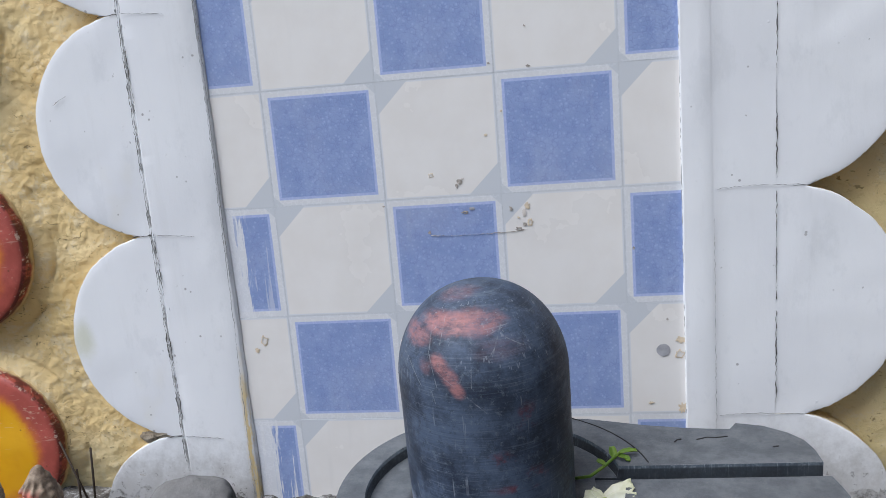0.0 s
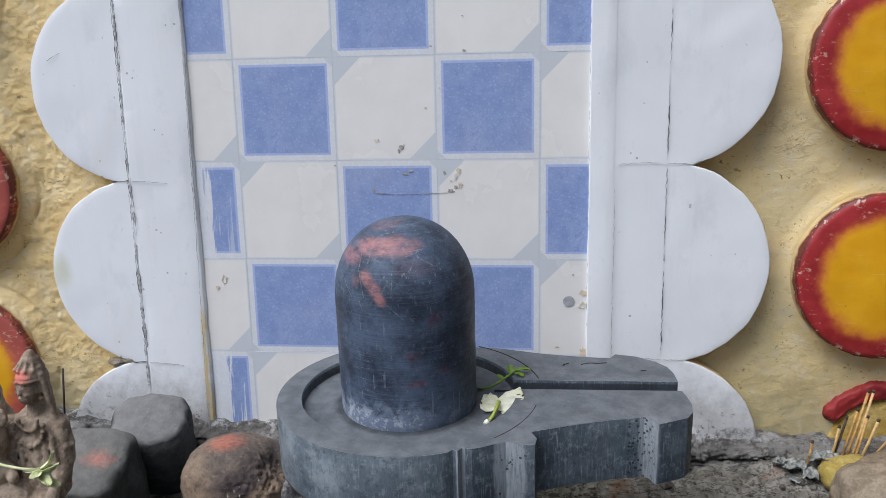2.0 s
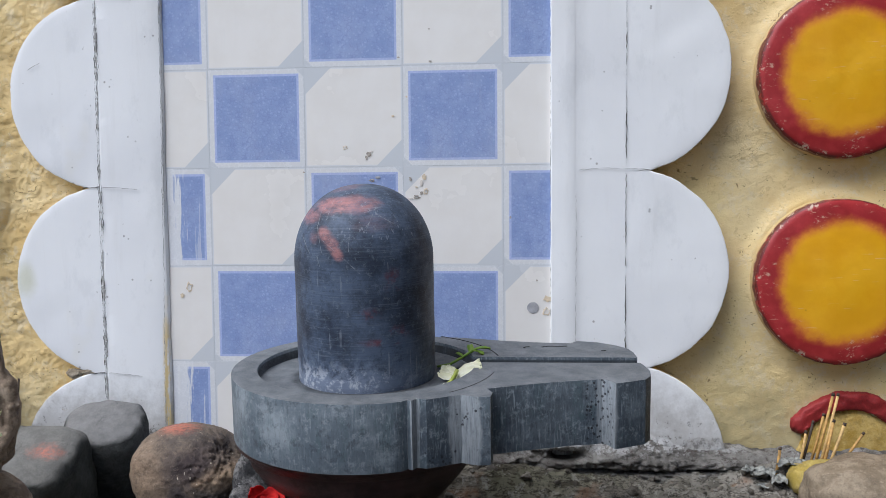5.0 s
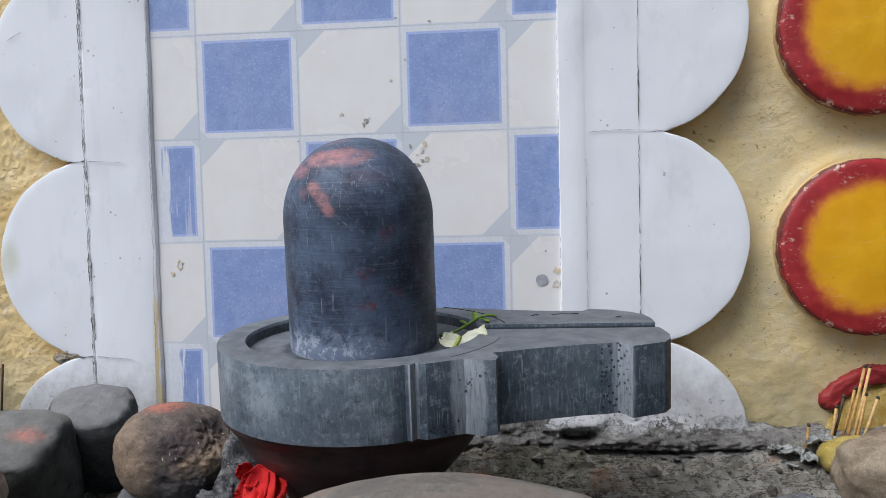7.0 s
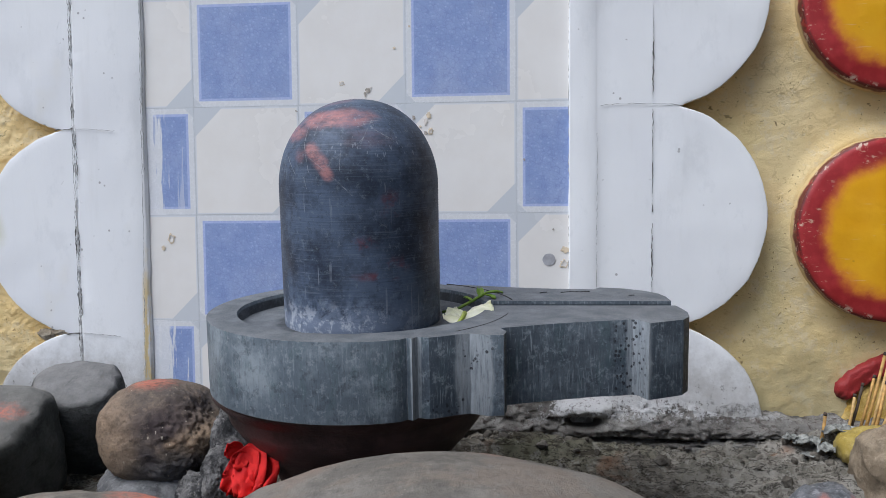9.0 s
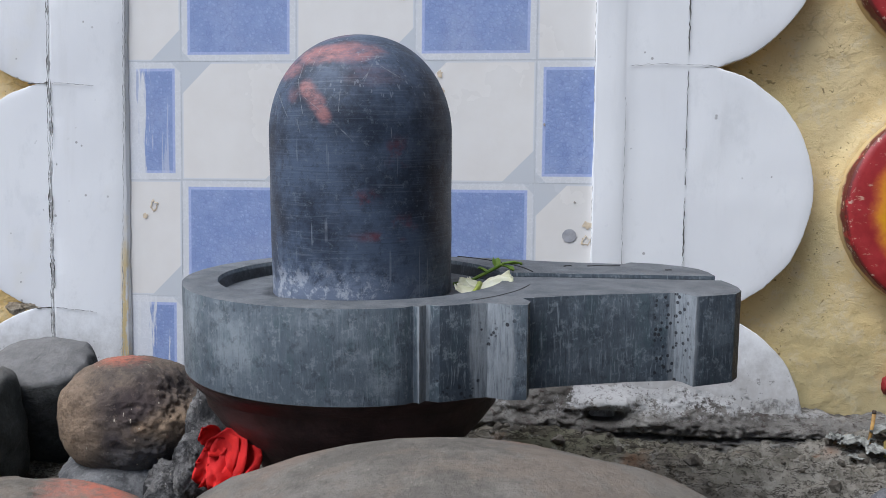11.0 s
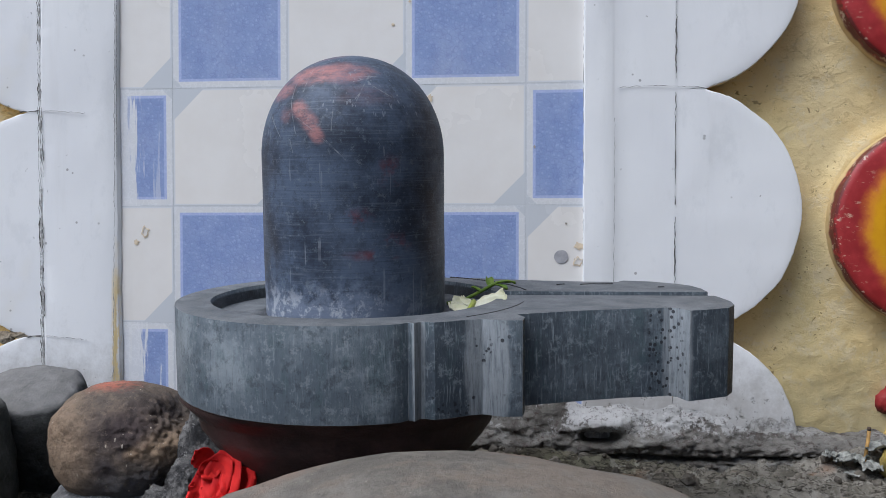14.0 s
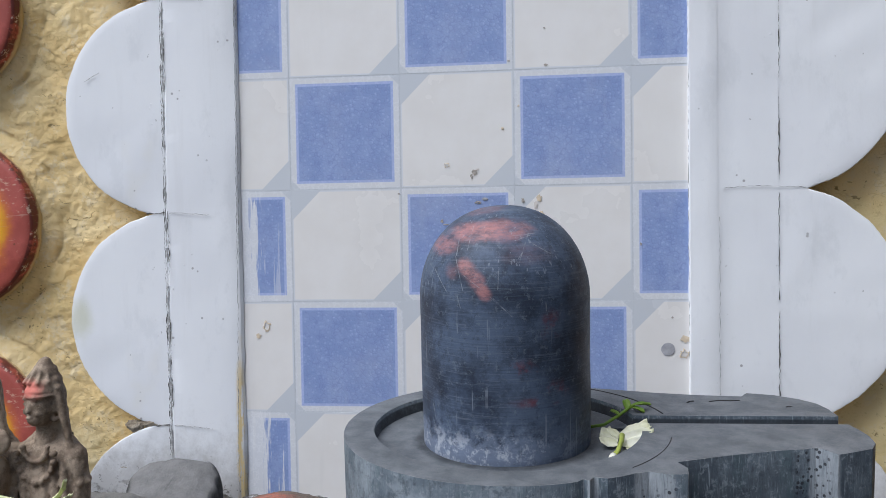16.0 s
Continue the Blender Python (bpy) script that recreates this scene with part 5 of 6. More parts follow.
def build_statue():
    """Two seated figures with a small one between them, modelled as one lump of clay."""
    forms = []
    for level in (2, 3):
        b = bmesh.new()
        bmesh.ops.create_icosphere(b, subdivisions=level, radius=1.0)
        forms.append(([v.co[:] for v in b.verts], [[v.index for v in f.verts] for f in b.faces]))
        b.free()
    verts, faces = [], []

    def ball(c, r):
        rx, ry, rz = (r, r, r) if isinstance(r, float) else r
        bv, bf = forms[0 if max(rx, ry, rz) < 0.009 else 1]
        n = len(verts)
        verts.extend([(c[0] + x * rx, c[1] + y * ry, c[2] + z * rz) for x, y, z in bv])
        faces.extend([(n + i, n + j, n + k) for i, j, k in bf])

    def limb(a, b, r0, r1, n=7):
        n = max(n, int((Vector(b) - Vector(a)).length / (0.4 * min(r0, r1))))
        for k in range(n):
            t = k / (n - 1)
            ball(Vector(a).lerp(Vector(b), t), r0 + (r1 - r0) * t)

    def figure(x, z, s):
        ball((x, -0.001, z), (0.0084, 0.0086, 0.0112))
        ball((x - 0.0010, -0.0038, z - 0.0066), (0.0060, 0.0052, 0.0050))
        limb((x - 0.0018, -0.0086, z + 0.0034), (x - 0.0026, -0.0100, z - 0.0018), 0.0011, 0.0016)
        ball((x - 0.0030, -0.0090, z - 0.0056), (0.0024, 0.0011, 0.0008))
        ball((x - 0.0028, -0.0086, z - 0.0076), (0.0020, 0.0010, 0.0008))
        for e, o in ((-0.0064, -0.0066), (0.0012, -0.0088)):
            ball((x + e, o, z + 0.0046), (0.0026, 0.0014, 0.0008))
            ball((x + e, o + 0.0004, z + 0.0018), (0.0018, 0.0012, 0.0008))
            ball((x + e, o + 0.0010, z - 0.0030), (0.0024, 0.0016, 0.0022))
        ball((x + 0.0004, 0.0005, z + 0.0088), (0.0094, 0.0106, 0.0040))
        for k in range(30):
            a = 2 * math.pi * k / 30
            ball((x + 0.0004 + 0.0093 * math.cos(a), 0.0005 + 0.0104 * math.sin(a), z + 0.0062), 0.0009)
        ball((x + 0.001, 0.0015, z + 0.0115), (0.0089, 0.0100, 0.0076))
        ball((x + 0.0015, 0.002, z + 0.0185), (0.0066, 0.0070, 0.0058))
        ball((x + 0.0010, 0.002, z + 0.0240), (0.0036, 0.0036, 0.0034))
        for k in range(10):
            a = 2 * math.pi * k / 10
            limb((x + 0.0088 * math.cos(a), 0.001 + 0.0098 * math.sin(a), z + 0.014), (x + 0.001 + 0.0028 * math.cos(a), 0.002 + 0.0028 * math.sin(a), z + 0.0245), 0.0013, 0.0009, 7)
        ball((x + 0.0078, -0.001, z - 0.0010), (0.0018, 0.0026, 0.0042))
        ball((x + 0.0080, -0.0015, z - 0.0080), 0.0020)
        for m in range(4):
            limb((x + 0.0062 + 0.0011 * m, 0.0070 - 0.0026 * m, z + 0.010), (x + 0.0105 + 0.0020 * m, 0.0070 - 0.0022 * m, z - 0.0240), 0.0026, 0.0022, 12)
        limb((x + 0.001, 0.0080, z + 0.006), (x + 0.002, 0.0100, z - 0.030), 0.0078, 0.0090, 9)
        limb((x, 0.002, z - 0.009), (x, 0.003, z - 0.022), 0.0048, 0.0064)
        z += 0.0030
        ball((x, 0.006, z - 0.0310), (0.0205, 0.0115, 0.0080))
        ball((x, 0.005, z - 0.0450), (0.0200, 0.0130, 0.0170))
        ball((x, 0.005, z - 0.0700), (0.0200, 0.0135, 0.0220))
        for k in range(6):
            limb((x - 0.016 + 0.006 * k, -0.0050, z - 0.030 - 0.001 * k), (x - 0.012 + 0.0065 * k, -0.0095, z - 0.082), 0.0022, 0.0028, 16)
        ball((x, 0.008, z - 0.052), (0.0225, 0.0125, 0.036))
        ball((x, 0.005, z - 0.0330), (0.0215, 0.0115, 0.0095))
        ball((x, 0.004, z - 0.0440), (0.0165, 0.0125, 0.0130))
        ball((x, 0.004, z - 0.0640), (0.0135, 0.0115, 0.0170))
        ball((x, 0.004, z - 0.0820), (0.0185, 0.0140, 0.0110))
        for k in range(11):
            a = math.pi * (k / 10)
            ball((x + 0.0115 * math.cos(a), -0.0085, z - 0.0285 - 0.0170 * math.sin(a)), 0.0019)
            ball((x + 0.0075 * math.cos(a), -0.0080, z - 0.0255 - 0.0080 * math.sin(a)), 0.0016)
        limb((x - 0.014, -0.004, z - 0.032), (x + 0.010, -0.010, z - 0.066), 0.0030, 0.0030, 9)
        limb((x + 0.0170 * s, 0.003, z - 0.0330), (x + 0.0195 * s, 0.000, z - 0.0600), 0.0072, 0.0066)
        for k in range(7):
            a = 2 * math.pi * k / 7
            ball((x + (0.0186 + 0.0064 * math.cos(a)) * s, 0.002 + 0.0062 * math.sin(a), z - 0.0470), 0.0020)
        limb((x + 0.0195 * s, 0.000, z - 0.0600), (x + 0.0165 * s, -0.020, z - 0.0860), 0.0062, 0.0048)
        limb((x - 0.0200 * s, 0.001, z - 0.0340), (x - 0.0215 * s, -0.006, z - 0.0560), 0.0060, 0.0050)
        limb((x - 0.0215 * s, -0.006, z - 0.0560), (x - 0.0080 * s, -0.020, z - 0.0640), 0.0048, 0.0040)
        limb((x, -0.002, z - 0.086), (x + 0.0165 * s, -0.032, z - 0.0930), 0.0130, 0.0100)
        limb((x + 0.0165 * s, -0.032, z - 0.0930), (x + 0.0130 * s, -0.030, z - 0.1400), 0.0095, 0.0075)
        limb((x, -0.002, z - 0.088), (x - 0.0130 * s, -0.032, z - 0.0980), 0.0125, 0.0095)
        limb((x - 0.0130 * s, -0.032, z - 0.0980), (x - 0.0100 * s, -0.032, z - 0.1420), 0.0090, 0.0075)
        for k in range(5):
            limb((x - 0.010 + 0.005 * k, -0.030, z - 0.088), (x - 0.016 + 0.008 * k, -0.038, z - 0.135), 0.0024, 0.0030, 9)

    figure(0.0430, 0.2170, 1)
    figure(0.0030, 0.2200, -1)
    # the small one between
    ball((0.017, -0.018, 0.201), (0.0095, 0.0100, 0.0095))
    ball((0.017, -0.016, 0.2085), (0.0080, 0.0080, 0.0050))
    limb((0.015, -0.026, 0.198), (0.010, -0.031, 0.184), 0.0040, 0.0030)
    limb((0.010, -0.031, 0.184), (0.012, -0.030, 0.172), 0.0030, 0.0024)
    ball((0.0285, -0.016, 0.200), (0.0052, 0.0028, 0.0075))
    ball((0.0060, -0.016, 0.200), (0.0052, 0.0028, 0.0075))
    ball((0.017, -0.014, 0.178), (0.0125, 0.0130, 0.0165))
    ball((0.017, -0.014, 0.158), (0.0150, 0.0140, 0.0140))
    ball((0.018, -0.014, 0.135), (0.030, 0.018, 0.020))
    ball((0.020, 0.004, 0.095), (0.055, 0.026, 0.035))
    ball((0.020, 0.006, 0.012), (0.072, 0.045, 0.030))
    ball((0.020, -0.010, 0.045), (0.062, 0.040, 0.038))
    raw = new("statue_raw", mesh_of("statue_raw", verts, faces, CLAY))
    mod = raw.modifiers.new("remesh", "REMESH")
    mod.mode, mod.voxel_size, mod.use_smooth_shade = "VOXEL", 0.0008, True
    sm = raw.modifiers.new("smooth", "SMOOTH")
    sm.factor, sm.iterations = 0.5, 2
    me = modified(raw, CLAY)
    count = len(me.vertices)
    flat, away = np.empty(count * 3, np.float32), np.empty(count * 3, np.float32)
    me.vertices.foreach_get("co", flat)
    me.vertex_normals.foreach_get("vector", away)
    dent = np.array([0.0006 * fbm(p, 130, 4) for p in flat.reshape(-1, 3).tolist()], np.float32)
    me.vertices.foreach_set("co", (flat.reshape(-1, 3) + away.reshape(-1, 3) * dent[:, None]).ravel())
    me.polygons.foreach_set("use_smooth", [True] * len(me.polygons))
    ob = put_mesh("statue", me, at=(-0.1070, -0.278, -0.049))
    tagged(ob, "weathered brown clay statue group with pink pigment on the crowns", "statue")


build_statue()

# ---- flowers, sprigs, sticks and scraps ----


def petal_mesh(length, width, curl, cup, seed, crumple=0.16, nu=13, nv=11):
    """A thin curved petal from the origin along +x, with a ruffled tip and real thickness."""
    top, low = [], []
    for j in range(nv):
        v = j / (nv - 1) * 2 - 1
        for i in range(nu):
            u = i / (nu - 1)
            w = width * math.sin(math.pi * min(0.94, 0.10 + 0.80 * u)) ** 0.6
            ruffle = crumple * length * (u * u * noise.noise(Vector((u * 3, v * 2.5, seed))) + 0.5 * u * noise.noise(Vector((u * 7, v * 5, seed + 3))))
            a = curl * u
            x = length * (math.sin(a) / a if abs(a) > 1e-4 else 1.0) * u
            z = length * ((1 - math.cos(a)) / a if abs(a) > 1e-4 else 0.0) * u + cup * w * v * v + ruffle
            top.append(Vector((x, w * v, z)))
            low.append(Vector((x, w * v, z - 0.00045)))
    n = len(top)
    quads = [(j * nu + i, j * nu + i + 1, (j + 1) * nu + i + 1, (j + 1) * nu + i) for j in range(nv - 1) for i in range(nu - 1)]
    faces = quads + [tuple(n + k for k in reversed(q)) for q in quads]
    loop = [i for i in range(nu)] + [j * nu + nu - 1 for j in range(1, nv)] + [(nv - 1) * nu + i for i in range(nu - 2, -1, -1)] + [j * nu for j in range(nv - 2, 0, -1)]
    faces += [(b, a, n + a, n + b) for a, b in zip(loop, loop[1:] + loop[:1])]
    return top + low, faces


def add_petal(thing, length, width, curl, cup, seed, at, material, name="petal", crumple=0.16):
    v, f = petal_mesh(length, width, curl, cup, seed, crumple)
    return put_mesh(name, mesh_of(name, v, f, material), thing, at=at)


def white_flower(at):
    ob = empty("fallen_flower", at)
    tagged(ob, "wilted white flower with a green stem lying in the basin", "flower", "flower offerings")
    for k, (l, w, cu, x, y, z, rx, ry, rz) in enumerate(((0.023, 0.0085, 0.35, -0.002, -0.002, 0.0065, 50, -8, 4), (0.022, 0.0080, 0.5, -0.001, 0.004, 0.0070, 25, -22, 16), (0.018, 0.0070, 0.3, 0.001, -0.005, 0.0050, 62, 4, -8),
                                                         (0.013, 0.0062, 0.6, -0.003, 0.001, 0.0075, -48, -18, 168), (0.014, 0.0050, 0.8, -0.004, -0.004, 0.0065, -40, 14, 196), (0.010, 0.0040, 0.5, -0.002, 0.003, 0.0090, -20, -40, 150))):
        add_petal(ob, l * 0.9, w * 0.8, cu, 0.35, k * 2.1, pose(x, y, z * 0.6, rx * 0.8, ry * 0.5, rz), PETAL, crumple=0.24)
    part("stem", tube([(-0.001, -0.003, 0.0085), (-0.002, -0.009, 0.0062), (-0.005, -0.018, 0.0030), (-0.0085, -0.026, 0.0020)], 0.0017, 0.8), STEM, ob, "pale green flower stem")
    part("stem_end", tube([(-0.0083, -0.0255, 0.002), (-0.0092, -0.0285, 0.002)], 0.0021, 1.0, 12), PETAL, ob)


white_flower((0.2690, -0.213, 0.1306))


def sprig(at):
    ob = empty("green_sprig", at)
    tagged(ob, "small fresh green sprig lying in the basin", "leaf", "flower offerings")
    part("stem", tube([(-0.026, -0.012, 0.001), (-0.016, -0.013, 0.003), (-0.006, -0.008, 0.008), (0.004, 0.000, 0.013)], 0.0011), LEAF, ob)
    for k, (x, y, z, l, a, p) in enumerate(((0.004, 0.0, 0.013, 0.015, 15, -8), (0.000, -0.003, 0.011, 0.010, 100, -50), (-0.006, -0.008, 0.008, 0.008, 160, -35), (0.002, -0.001, 0.012, 0.012, -25, 5))):
        add_petal(ob, l * 0.8, 0.0026, -0.3, 0.4, k * 3.3, pose(x, y, z, 0, p, a), LEAF, "leaf")


sprig((0.2760, -0.170, 0.1340))


def statue_flower(at):
    ob = empty("wilted_flower", at)
    tagged(ob, "wilted pale green flower hanging on the clay statue", "flower", "flower offerings")
    part("stem", tube([(-0.034, -0.002, 0.006), (-0.022, -0.004, 0.004), (-0.010, -0.003, 0.0015), (0, 0, 0)], 0.0010), PETAL_OLD, ob)
    for k, (l, w, cu, a, p) in enumerate(((0.018, 0.0040, 0.9, -15, 5), (0.016, 0.0035, 1.2, 15, -15), (0.017, 0.0036, 0.7, -40, 40), (0.018, 0.0034, 0.8, -10, 62), (0.012, 0.0036, 0.9, -80, 30), (0.010, 0.0030, 0.9, 190, 30), (0.014, 0.0030, 1.3, 0, 25))):
        add_petal(ob, l, w, cu, 0.5, k * 1.7, pose(0, 0, 0, 0, p, a), PETAL_OLD)


statue_flower((-0.036, -0.320, 0.126))


def red_flower(at):
    ob = empty("red_flower", at)
    tagged(ob, "crumpled red hibiscus flower tucked beside the basin foot", "flower", "flower offerings")
    hang = pose(0, 0, 0, 0, 90, -90)
    for k, (l, w, cu, fan, lean, dx, dy, dz) in enumerate(((0.030, 0.0095, 0.3, 24, 12, -0.001, -0.003, 0.000), (0.033, 0.0105, 0.5, 8, 18, 0.001, -0.001, 0.002), (0.030, 0.0100, 0.4, -8, 8, 0.004, 0.001, 0.004),
                                                            (0.011, 0.0055, 0.7, 66, 16, -0.004, -0.004, -0.004), (0.012, 0.0060, 0.9, 112, 20, -0.008, -0.003, -0.001))):
        m = Matrix.Translation((dx, dy, dz)) @ Matrix.Rotation(radians(fan), 4, "Y") @ Matrix.Rotation(radians(-lean), 4, "X") @ hang
        add_petal(ob, l, w, cu, 0.4, 31 + k * 2.7, m, RED, crumple=0.45)


red_flower((0.1400, -0.2560, 0.0600))


def incense(points, r, material, label, group, tip=None):
    ob = part("incense_stick", tube(points, r, 0.95, 8), material, None, at=None)
    return tagged(ob, label, "incense stick", group)


RIGHT = "incense sticks by the medallion"
for (x0, y0, z0), (x1, y1, z1), r, m, label in (
        ((0.591, -0.034, 0.010), (0.6105, -0.026, 0.0800), 0.0014, WOOD, "thin brown bamboo incense stick stuck in cement"),
        ((0.595, -0.036, 0.010), (0.6150, -0.026, 0.0800), 0.0014, WOOD_PALE, "thin pale bamboo incense stick stuck in cement"),
        ((0.597, -0.038, 0.008), (0.6100, -0.030, 0.0560), 0.0015, WOOD, "thin brown bamboo incense stick stuck in cement"),
        ((0.601, -0.038, 0.008), (0.6185, -0.034, 0.0540), 0.0015, WOOD_PALE, "thin pale bamboo incense stick stuck in cement"),
        ((0.588, -0.032, 0.012), (0.6030, -0.024, 0.0600), 0.0013, WOOD, "thin brown bamboo incense stick stuck in cement"),
        ((0.581, -0.032, 0.014), (0.5920, -0.028, 0.0540), 0.0012, WOOD_DARK, "thin burnt dark incense stick stuck in cement"),
        ((0.578, -0.034, 0.012), (0.5850, -0.030, 0.0450), 0.0013, WOOD_PALE, "short pale bamboo incense stub stuck in cement"),
        ((0.612, -0.036, 0.012), (0.6350, -0.036, 0.0460), 0.0013, WOOD, "thin brown bamboo incense stick leaning sideways"),
        ((0.558, -0.030, 0.002), (0.5620, -0.028, 0.0280), 0.0014, WOOD, "short burnt incense stub standing in cement")):
    stick = incense([(x0, y0, z0), ((x0 + x1) / 2 + 0.0004, (y0 + y1) / 2, (z0 + z1) / 2), (x1, y1, z1)], r, m, label, RIGHT)
    w = (Vector((x1, y1, z1)) - Vector((x0, y0, z0))).normalized()
    part("burnt_tip", tube([Vector((x1, y1, z1)) - w * 0.0022, Vector((x1, y1, z1)) + w * 0.0006], r * 1.12, 0.9, 8), WOOD_DARK, stick)
LEFT = "incense sticks by the wall"
for a, b in (((-0.2085, -0.020, 0.018), (-0.2030, -0.020, 0.0840)), ((-0.211, -0.020, 0.018), (-0.2350, -0.018, 0.0900)), ((-0.226, -0.016, 0.012), (-0.2240, -0.016, 0.060))):
    incense([a, b], 0.0011, WOOD_DARK, "thin burnt dark incense stick against the wall", LEFT)


def scrap(at, size, seed, turn=0.0, material=PAPER):
    """A crumpled scrap of paper: a thin folded sheet."""
    def place(a, b):
        p = Vector((a, b, seed))
        z = 0.35 * size * (noise.noise(p * 2.6) + 0.5 * noise.noise(p * 6)) + 0.25 * size
        return (a * size + 0.2 * size * noise.noise(p * 3 + Vector((9, 0, 0))), b * size * 0.7, z)
    us = np.linspace(-1, 1, 14).tolist()
    v, f = sheet(us, us, place)
    n = len(v)
    v = v + [(x, y, z - 0.0005) for x, y, z in v]
    f = f + [tuple(n + k for k in reversed(q)) for q in f]
    m = 14
    loop = list(range(m)) + [j * m + m - 1 for j in range(1, m)] + [(m - 1) * m + i for i in range(m - 2, -1, -1)] + [j * m for j in range(m - 2, 0, -1)]
    f += [(b, a, n + a, n + b) for a, b in zip(loop, loop[1:] + loop[:1])]
    ob = put_mesh("paper_scrap", mesh_of("paper_scrap", v, f, material, False), at=pose(*at, 0, 0, turn))
    tagged(ob, "crumpled dirty grey paper scrap lying on the ledge", "litter", "paper scraps")


scrap((0.545, -0.034, 0.004), 0.012, 1.3, 20)
scrap((0.556, -0.048, 0.002), 0.010, 4.1, 70)
scrap((0.574, -0.040, 0.014), 0.015, 7.7, -30)
scrap((0.533, -0.030, 0.006), 0.007, 2.7, 50)
scrap((0.566, -0.032, 0.012), 0.008, 5.9, 10)
scrap((0.541, -0.052, -0.002), 0.006, 9.2, -50)
twig = part("twig", tube([(0.293, -0.046, -0.0015), (0.303, -0.0455, 0.0005), (0.313, -0.046, -0.0005), (0.320, -0.047, -0.002)], 0.0030, 0.7), WOOD_DARK, None)
tagged(twig, "short dark rotten twig on the cement ledge", "twig")



def crumbs():
    """Loose cement crumbs and grit on the ledge."""
    rnd = random.Random(7)
    verts, faces = [], []
    base = bmesh.new()
    bmesh.ops.create_icosphere(base, subdivisions=1, radius=1.0)
    base.verts.ensure_lookup_table()
    bv = [v.co.copy() for v in base.verts]
    bf = [[v.index for v in f.verts] for f in base.faces]
    base.free()
    for k in range(900):
        x = rnd.uniform(-0.30, 0.72)
        y = -0.022 - abs(rnd.gauss(0, 0.075))
        if math.hypot(x - CX, y - CY) < 0.09 or y < -0.30:
            continue
        r = 0.0007 + 0.0050 * rnd.random() ** 5
        z = ground_height(x, y) + r * 0.3
        turn = Euler((rnd.uniform(0, 6), rnd.uniform(0, 6), rnd.uniform(0, 6))).to_matrix()
        sx, sy, sz = (r * rnd.uniform(0.7, 1.4) for _ in range(3))
        n = len(verts)
        for v in bv:
            q = turn @ Vector((v.x * sx, v.y * sy, v.z * sz)) * (1 + 0.3 * noise.noise(v * 3 + Vector((k, 0, 0))))
            verts.append((x + q.x, y + q.y, z + q.z))
        faces += [tuple(n + i for i in f) for f in bf]
    ob = put_mesh("grit", mesh_of("grit", verts, faces, GRIT, False))
    tagged(ob, "loose grey cement crumbs and grit on the ledge", "grit", kind="stuff")


crumbs()

# ---- tiles, joint lines and stains ----
tiles = put_mesh("wall_tiles", bm_mesh("wall_tiles", (lambda b: (bmesh.ops.create_cube(b, size=1.0, matrix=Matrix.Translation((0.151, 0.0140, 0.335)) @ Matrix.Diagonal((0.404, 0.0276, 0.74, 1))), b)[1])(bmesh.new()), GROUT, False))
tagged(tiles, "glazed wall tiles in a blue and white checker pattern", "tiles", kind="structure")


def tile_mesh(x0, x1, z0, z1, material):
    """A tile piece within its square, with softened edges; places are from the square's middle."""
    gap, b, y0, y1 = 0.00006, 0.00012, 0.0, 0.006
    x0, x1, z0, z1 = x0 + gap, x1 - gap, z0 + gap, z1 - gap
    def ring(e, y):
        return [(x0 + e, y, z0 + e), (x1 - e, y, z0 + e), (x1 - e, y, z1 - e), (x0 + e, y, z1 - e)]
    verts = ring(b, y0) + ring(0, y0 + b) + ring(0, y1)
    faces = [(0, 1, 2, 3)] + [(j + k, 4 + j + k, 4 + j + (k + 1) % 4, j + (k + 1) % 4) for j in (0, 4) for k in range(4)]
    return mesh_of("tile", verts, faces, material, False)


shared = {}
for j in range(0, 7):
    spans = [(j * 0.1, j * 0.1 + 0.1)] if j != 5 else [(0.5, 0.5440), (0.5455, 0.6)]
    for i in range(-1, 4):
        for z0, z1 in spans:
            blue = (i + j) % 2 == 1
            x0, x1 = max(i * 0.1, -0.0505), min(i * 0.1 + 0.1, 0.3515)
            cx, cz = i * 0.1 + 0.05, j * 0.1 + 0.05
            material = TILE_W if not blue else (TILE_S if i == -1 and j < 3 else TILE_B)
            key = (round(x0 - cx, 4), round(x1 - cx, 4), round(z0 - cz, 4), round(z1 - cz, 4), material.name)
            if key not in shared:
                shared[key] = tile_mesh(*key[:4], material)
            put_mesh("tile", shared[key], tiles, at=(cx, 0.00008 * noise.noise(Vector((i * 3.1, j * 1.7, 0))), cz))
crack(tiles, [(-0.046, -0.0003, 0.5448), (0.10, -0.0003, 0.5452), (0.25, -0.0003, 0.5444), (0.352, -0.0003, 0.5432)], 0.0011, CRACK, "tile_joint_crack")


def blot(x, z, r, seed, material, squash=1.0, hollow=0.0, name="stain"):
    """A flat dried spot with a ragged outline; hollow leaves a ring."""
    bm = bmesh.new()
    inner, outer = [], []
    for k in range(28):
        a = 2 * math.pi * k / 28
        w = r * (1 + (0.06 if material is STAIN_GREY else 0.7) * noise.noise(Vector((math.cos(a) * 1.9 + seed, math.sin(a) * 1.9, 0))))
        outer.append(bm.verts.new((w * math.cos(a), 0, w * squash * math.sin(a))))
        inner.append(bm.verts.new((w * max(hollow, 0.02) * math.cos(a), -0.0003, w * max(hollow, 0.02) * squash * math.sin(a))))
    for k in range(28):
        m = (k + 1) % 28
        bm.faces.new((outer[k], outer[m], inner[m], inner[k]))
    if not hollow:
        bm.faces.new(inner)
    part(name, bm, material, tiles, at=(x, -0.0005, z))


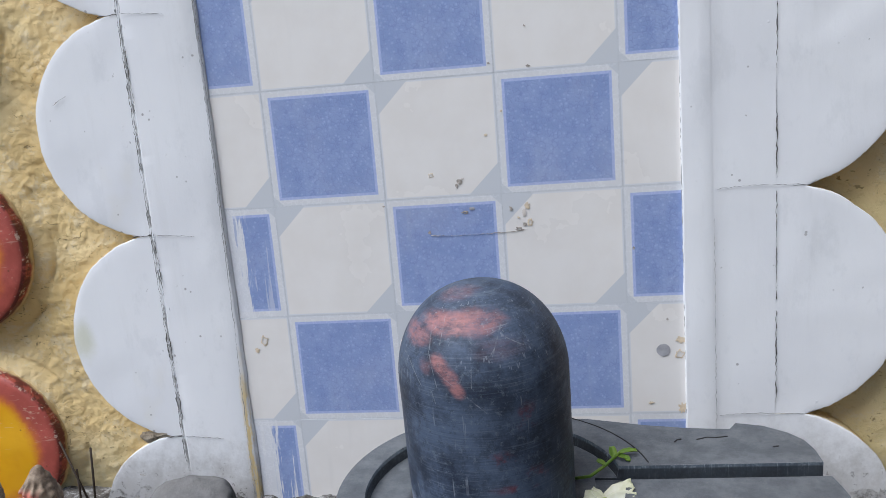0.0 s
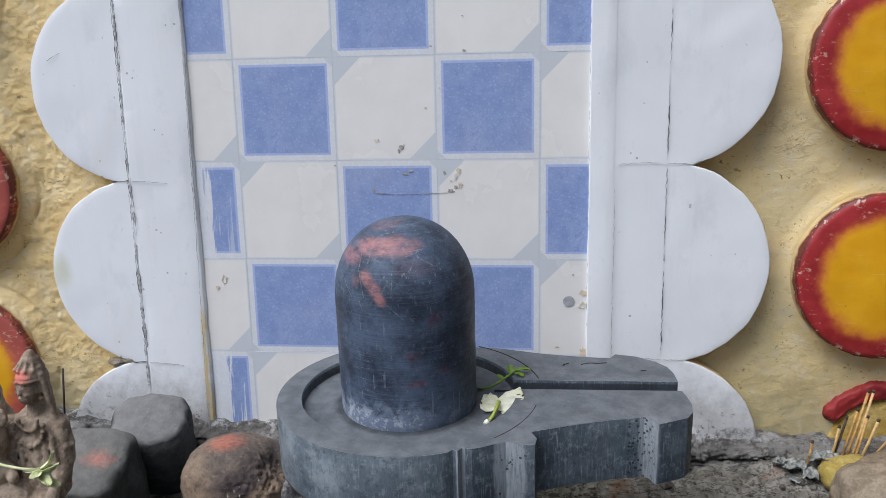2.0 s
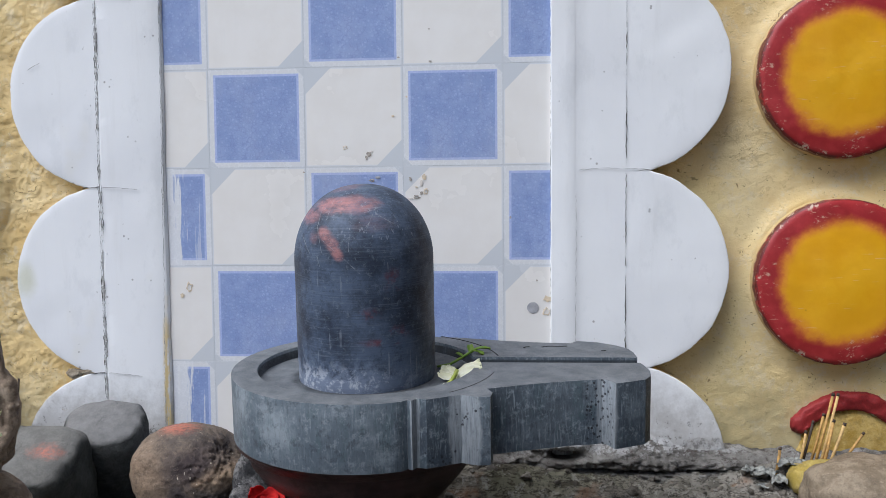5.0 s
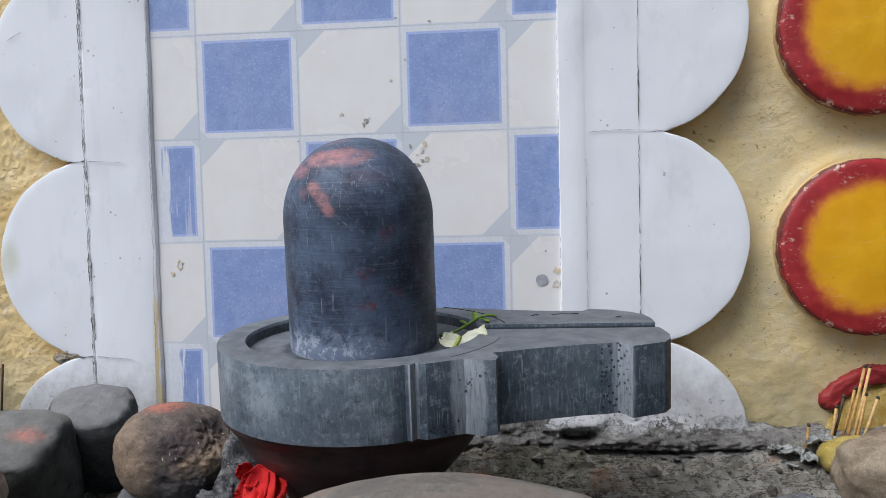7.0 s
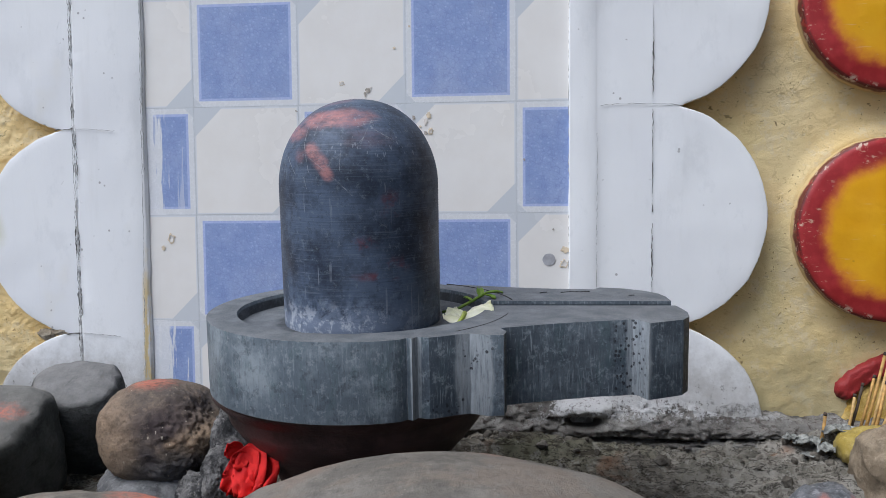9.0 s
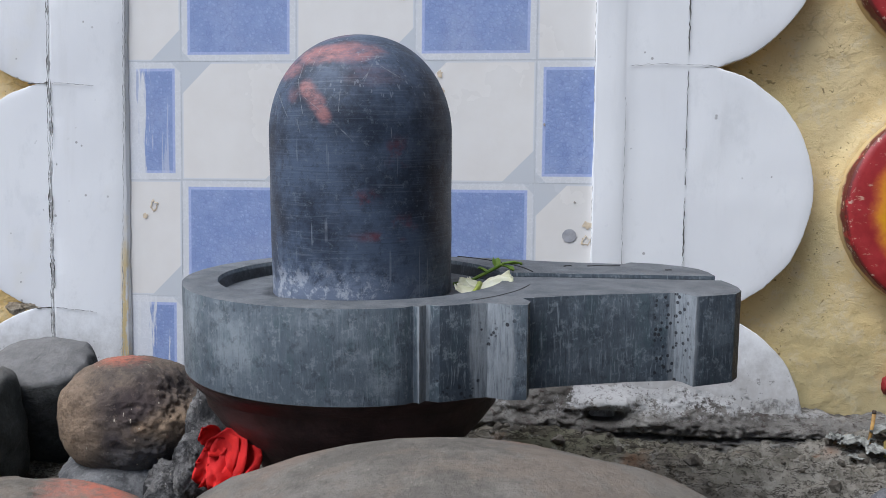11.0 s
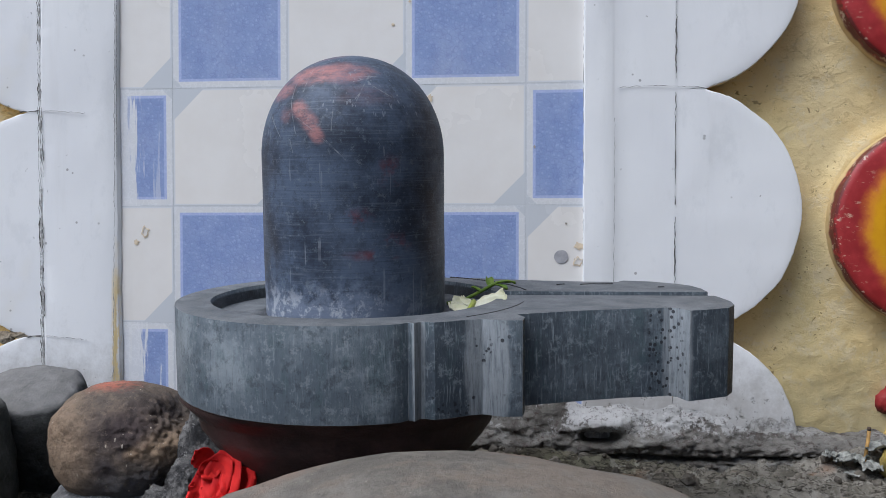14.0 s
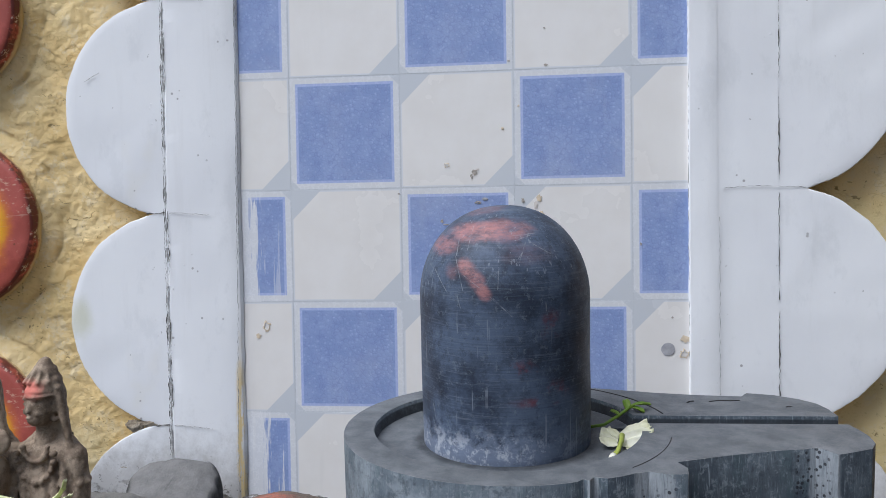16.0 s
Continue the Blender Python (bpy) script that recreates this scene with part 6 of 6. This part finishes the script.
for x, z, r, material, squash, hollow in (
        (0.3290, 0.1575, 0.0058, STAIN_GREY, 0.95, 0), (0.3440, 0.1665, 0.0050, STAIN_TAN, 0.7, 0), (0.3430, 0.1540, 0.0050, STAIN_TAN, 0.9, 0.72),
        (0.1650, 0.3125, 0.0032, STAIN_DARK, 0.8, 0), (0.1625, 0.3090, 0.0017, STAIN_DARK, 1.4, 0), (0.1680, 0.3150, 0.0014, STAIN_PALE, 0.6, 0),
        (0.1410, 0.3190, 0.0030, STAIN_TAN, 0.8, 0.74), (0.2130, 0.2690, 0.0040, STAIN_DARK, 0.55, 0.4), (0.2180, 0.2730, 0.0022, STAIN_DARK, 0.8, 0),
        (0.2225, 0.2745, 0.0030, STAIN_TAN, 1.2, 0.6), (0.2210, 0.2890, 0.0026, STAIN_TAN, 1.3, 0), (0.2070, 0.2870, 0.0018, STAIN_DARK, 1.2, 0),
        (0.1900, 0.3500, 0.0018, STAIN_TAN, 0.7, 0), (0.1680, 0.2860, 0.0036, STAIN_DARK, 0.4, 0.3), (0.1740, 0.2890, 0.0026, STAIN_GREY, 0.5, 0),
        (0.1360, 0.2700, 0.0016, STAIN_DARK, 1.2, 0), (0.2280, 0.4035, 0.0020, STAIN_DARK, 0.5, 0), (0.1960, 0.4080, 0.0014, STAIN_DARK, 0.6, 0),
        (0.2270, 0.4350, 0.0012, STAIN_DARK, 0.7, 0), (0.2040, 0.3690, 0.0012, STAIN_TAN, 1.0, 0), (0.0980, 0.2950, 0.0014, STAIN_DARK, 0.7, 0),
        (0.3330, 0.1850, 0.0011, STAIN_DARK, 1.0, 0), (0.3440, 0.1050, 0.0040, STAIN_TAN, 1.4, 0), (0.3070, 0.2480, 0.0010, STAIN_DARK, 1.6, 0),
        (0.3180, 0.1100, 0.0030, STAIN_TAN, 0.5, 0), (-0.0250, 0.1780, 0.0040, STAIN_TAN, 1.5, 0.7), (-0.0330, 0.1690, 0.0025, STAIN_TAN, 1.2, 0),
        (0.2180, 0.2830, 0.0022, STAIN_PALE, 1.6, 0), (0.2130, 0.2790, 0.0016, STAIN_TAN, 0.6, 0)):
    blot(x, z, r * (1.0 if material is STAIN_GREY else 0.8), x * 90 + z * 40, material, squash, hollow)
crack(tiles, [(0.137, -0.0004, 0.2675), (0.160, -0.0004, 0.2665), (0.185, -0.0004, 0.2668), (0.210, -0.0004, 0.2672)], 0.00022, STAIN_DARK, "stain", breaks=2.6)
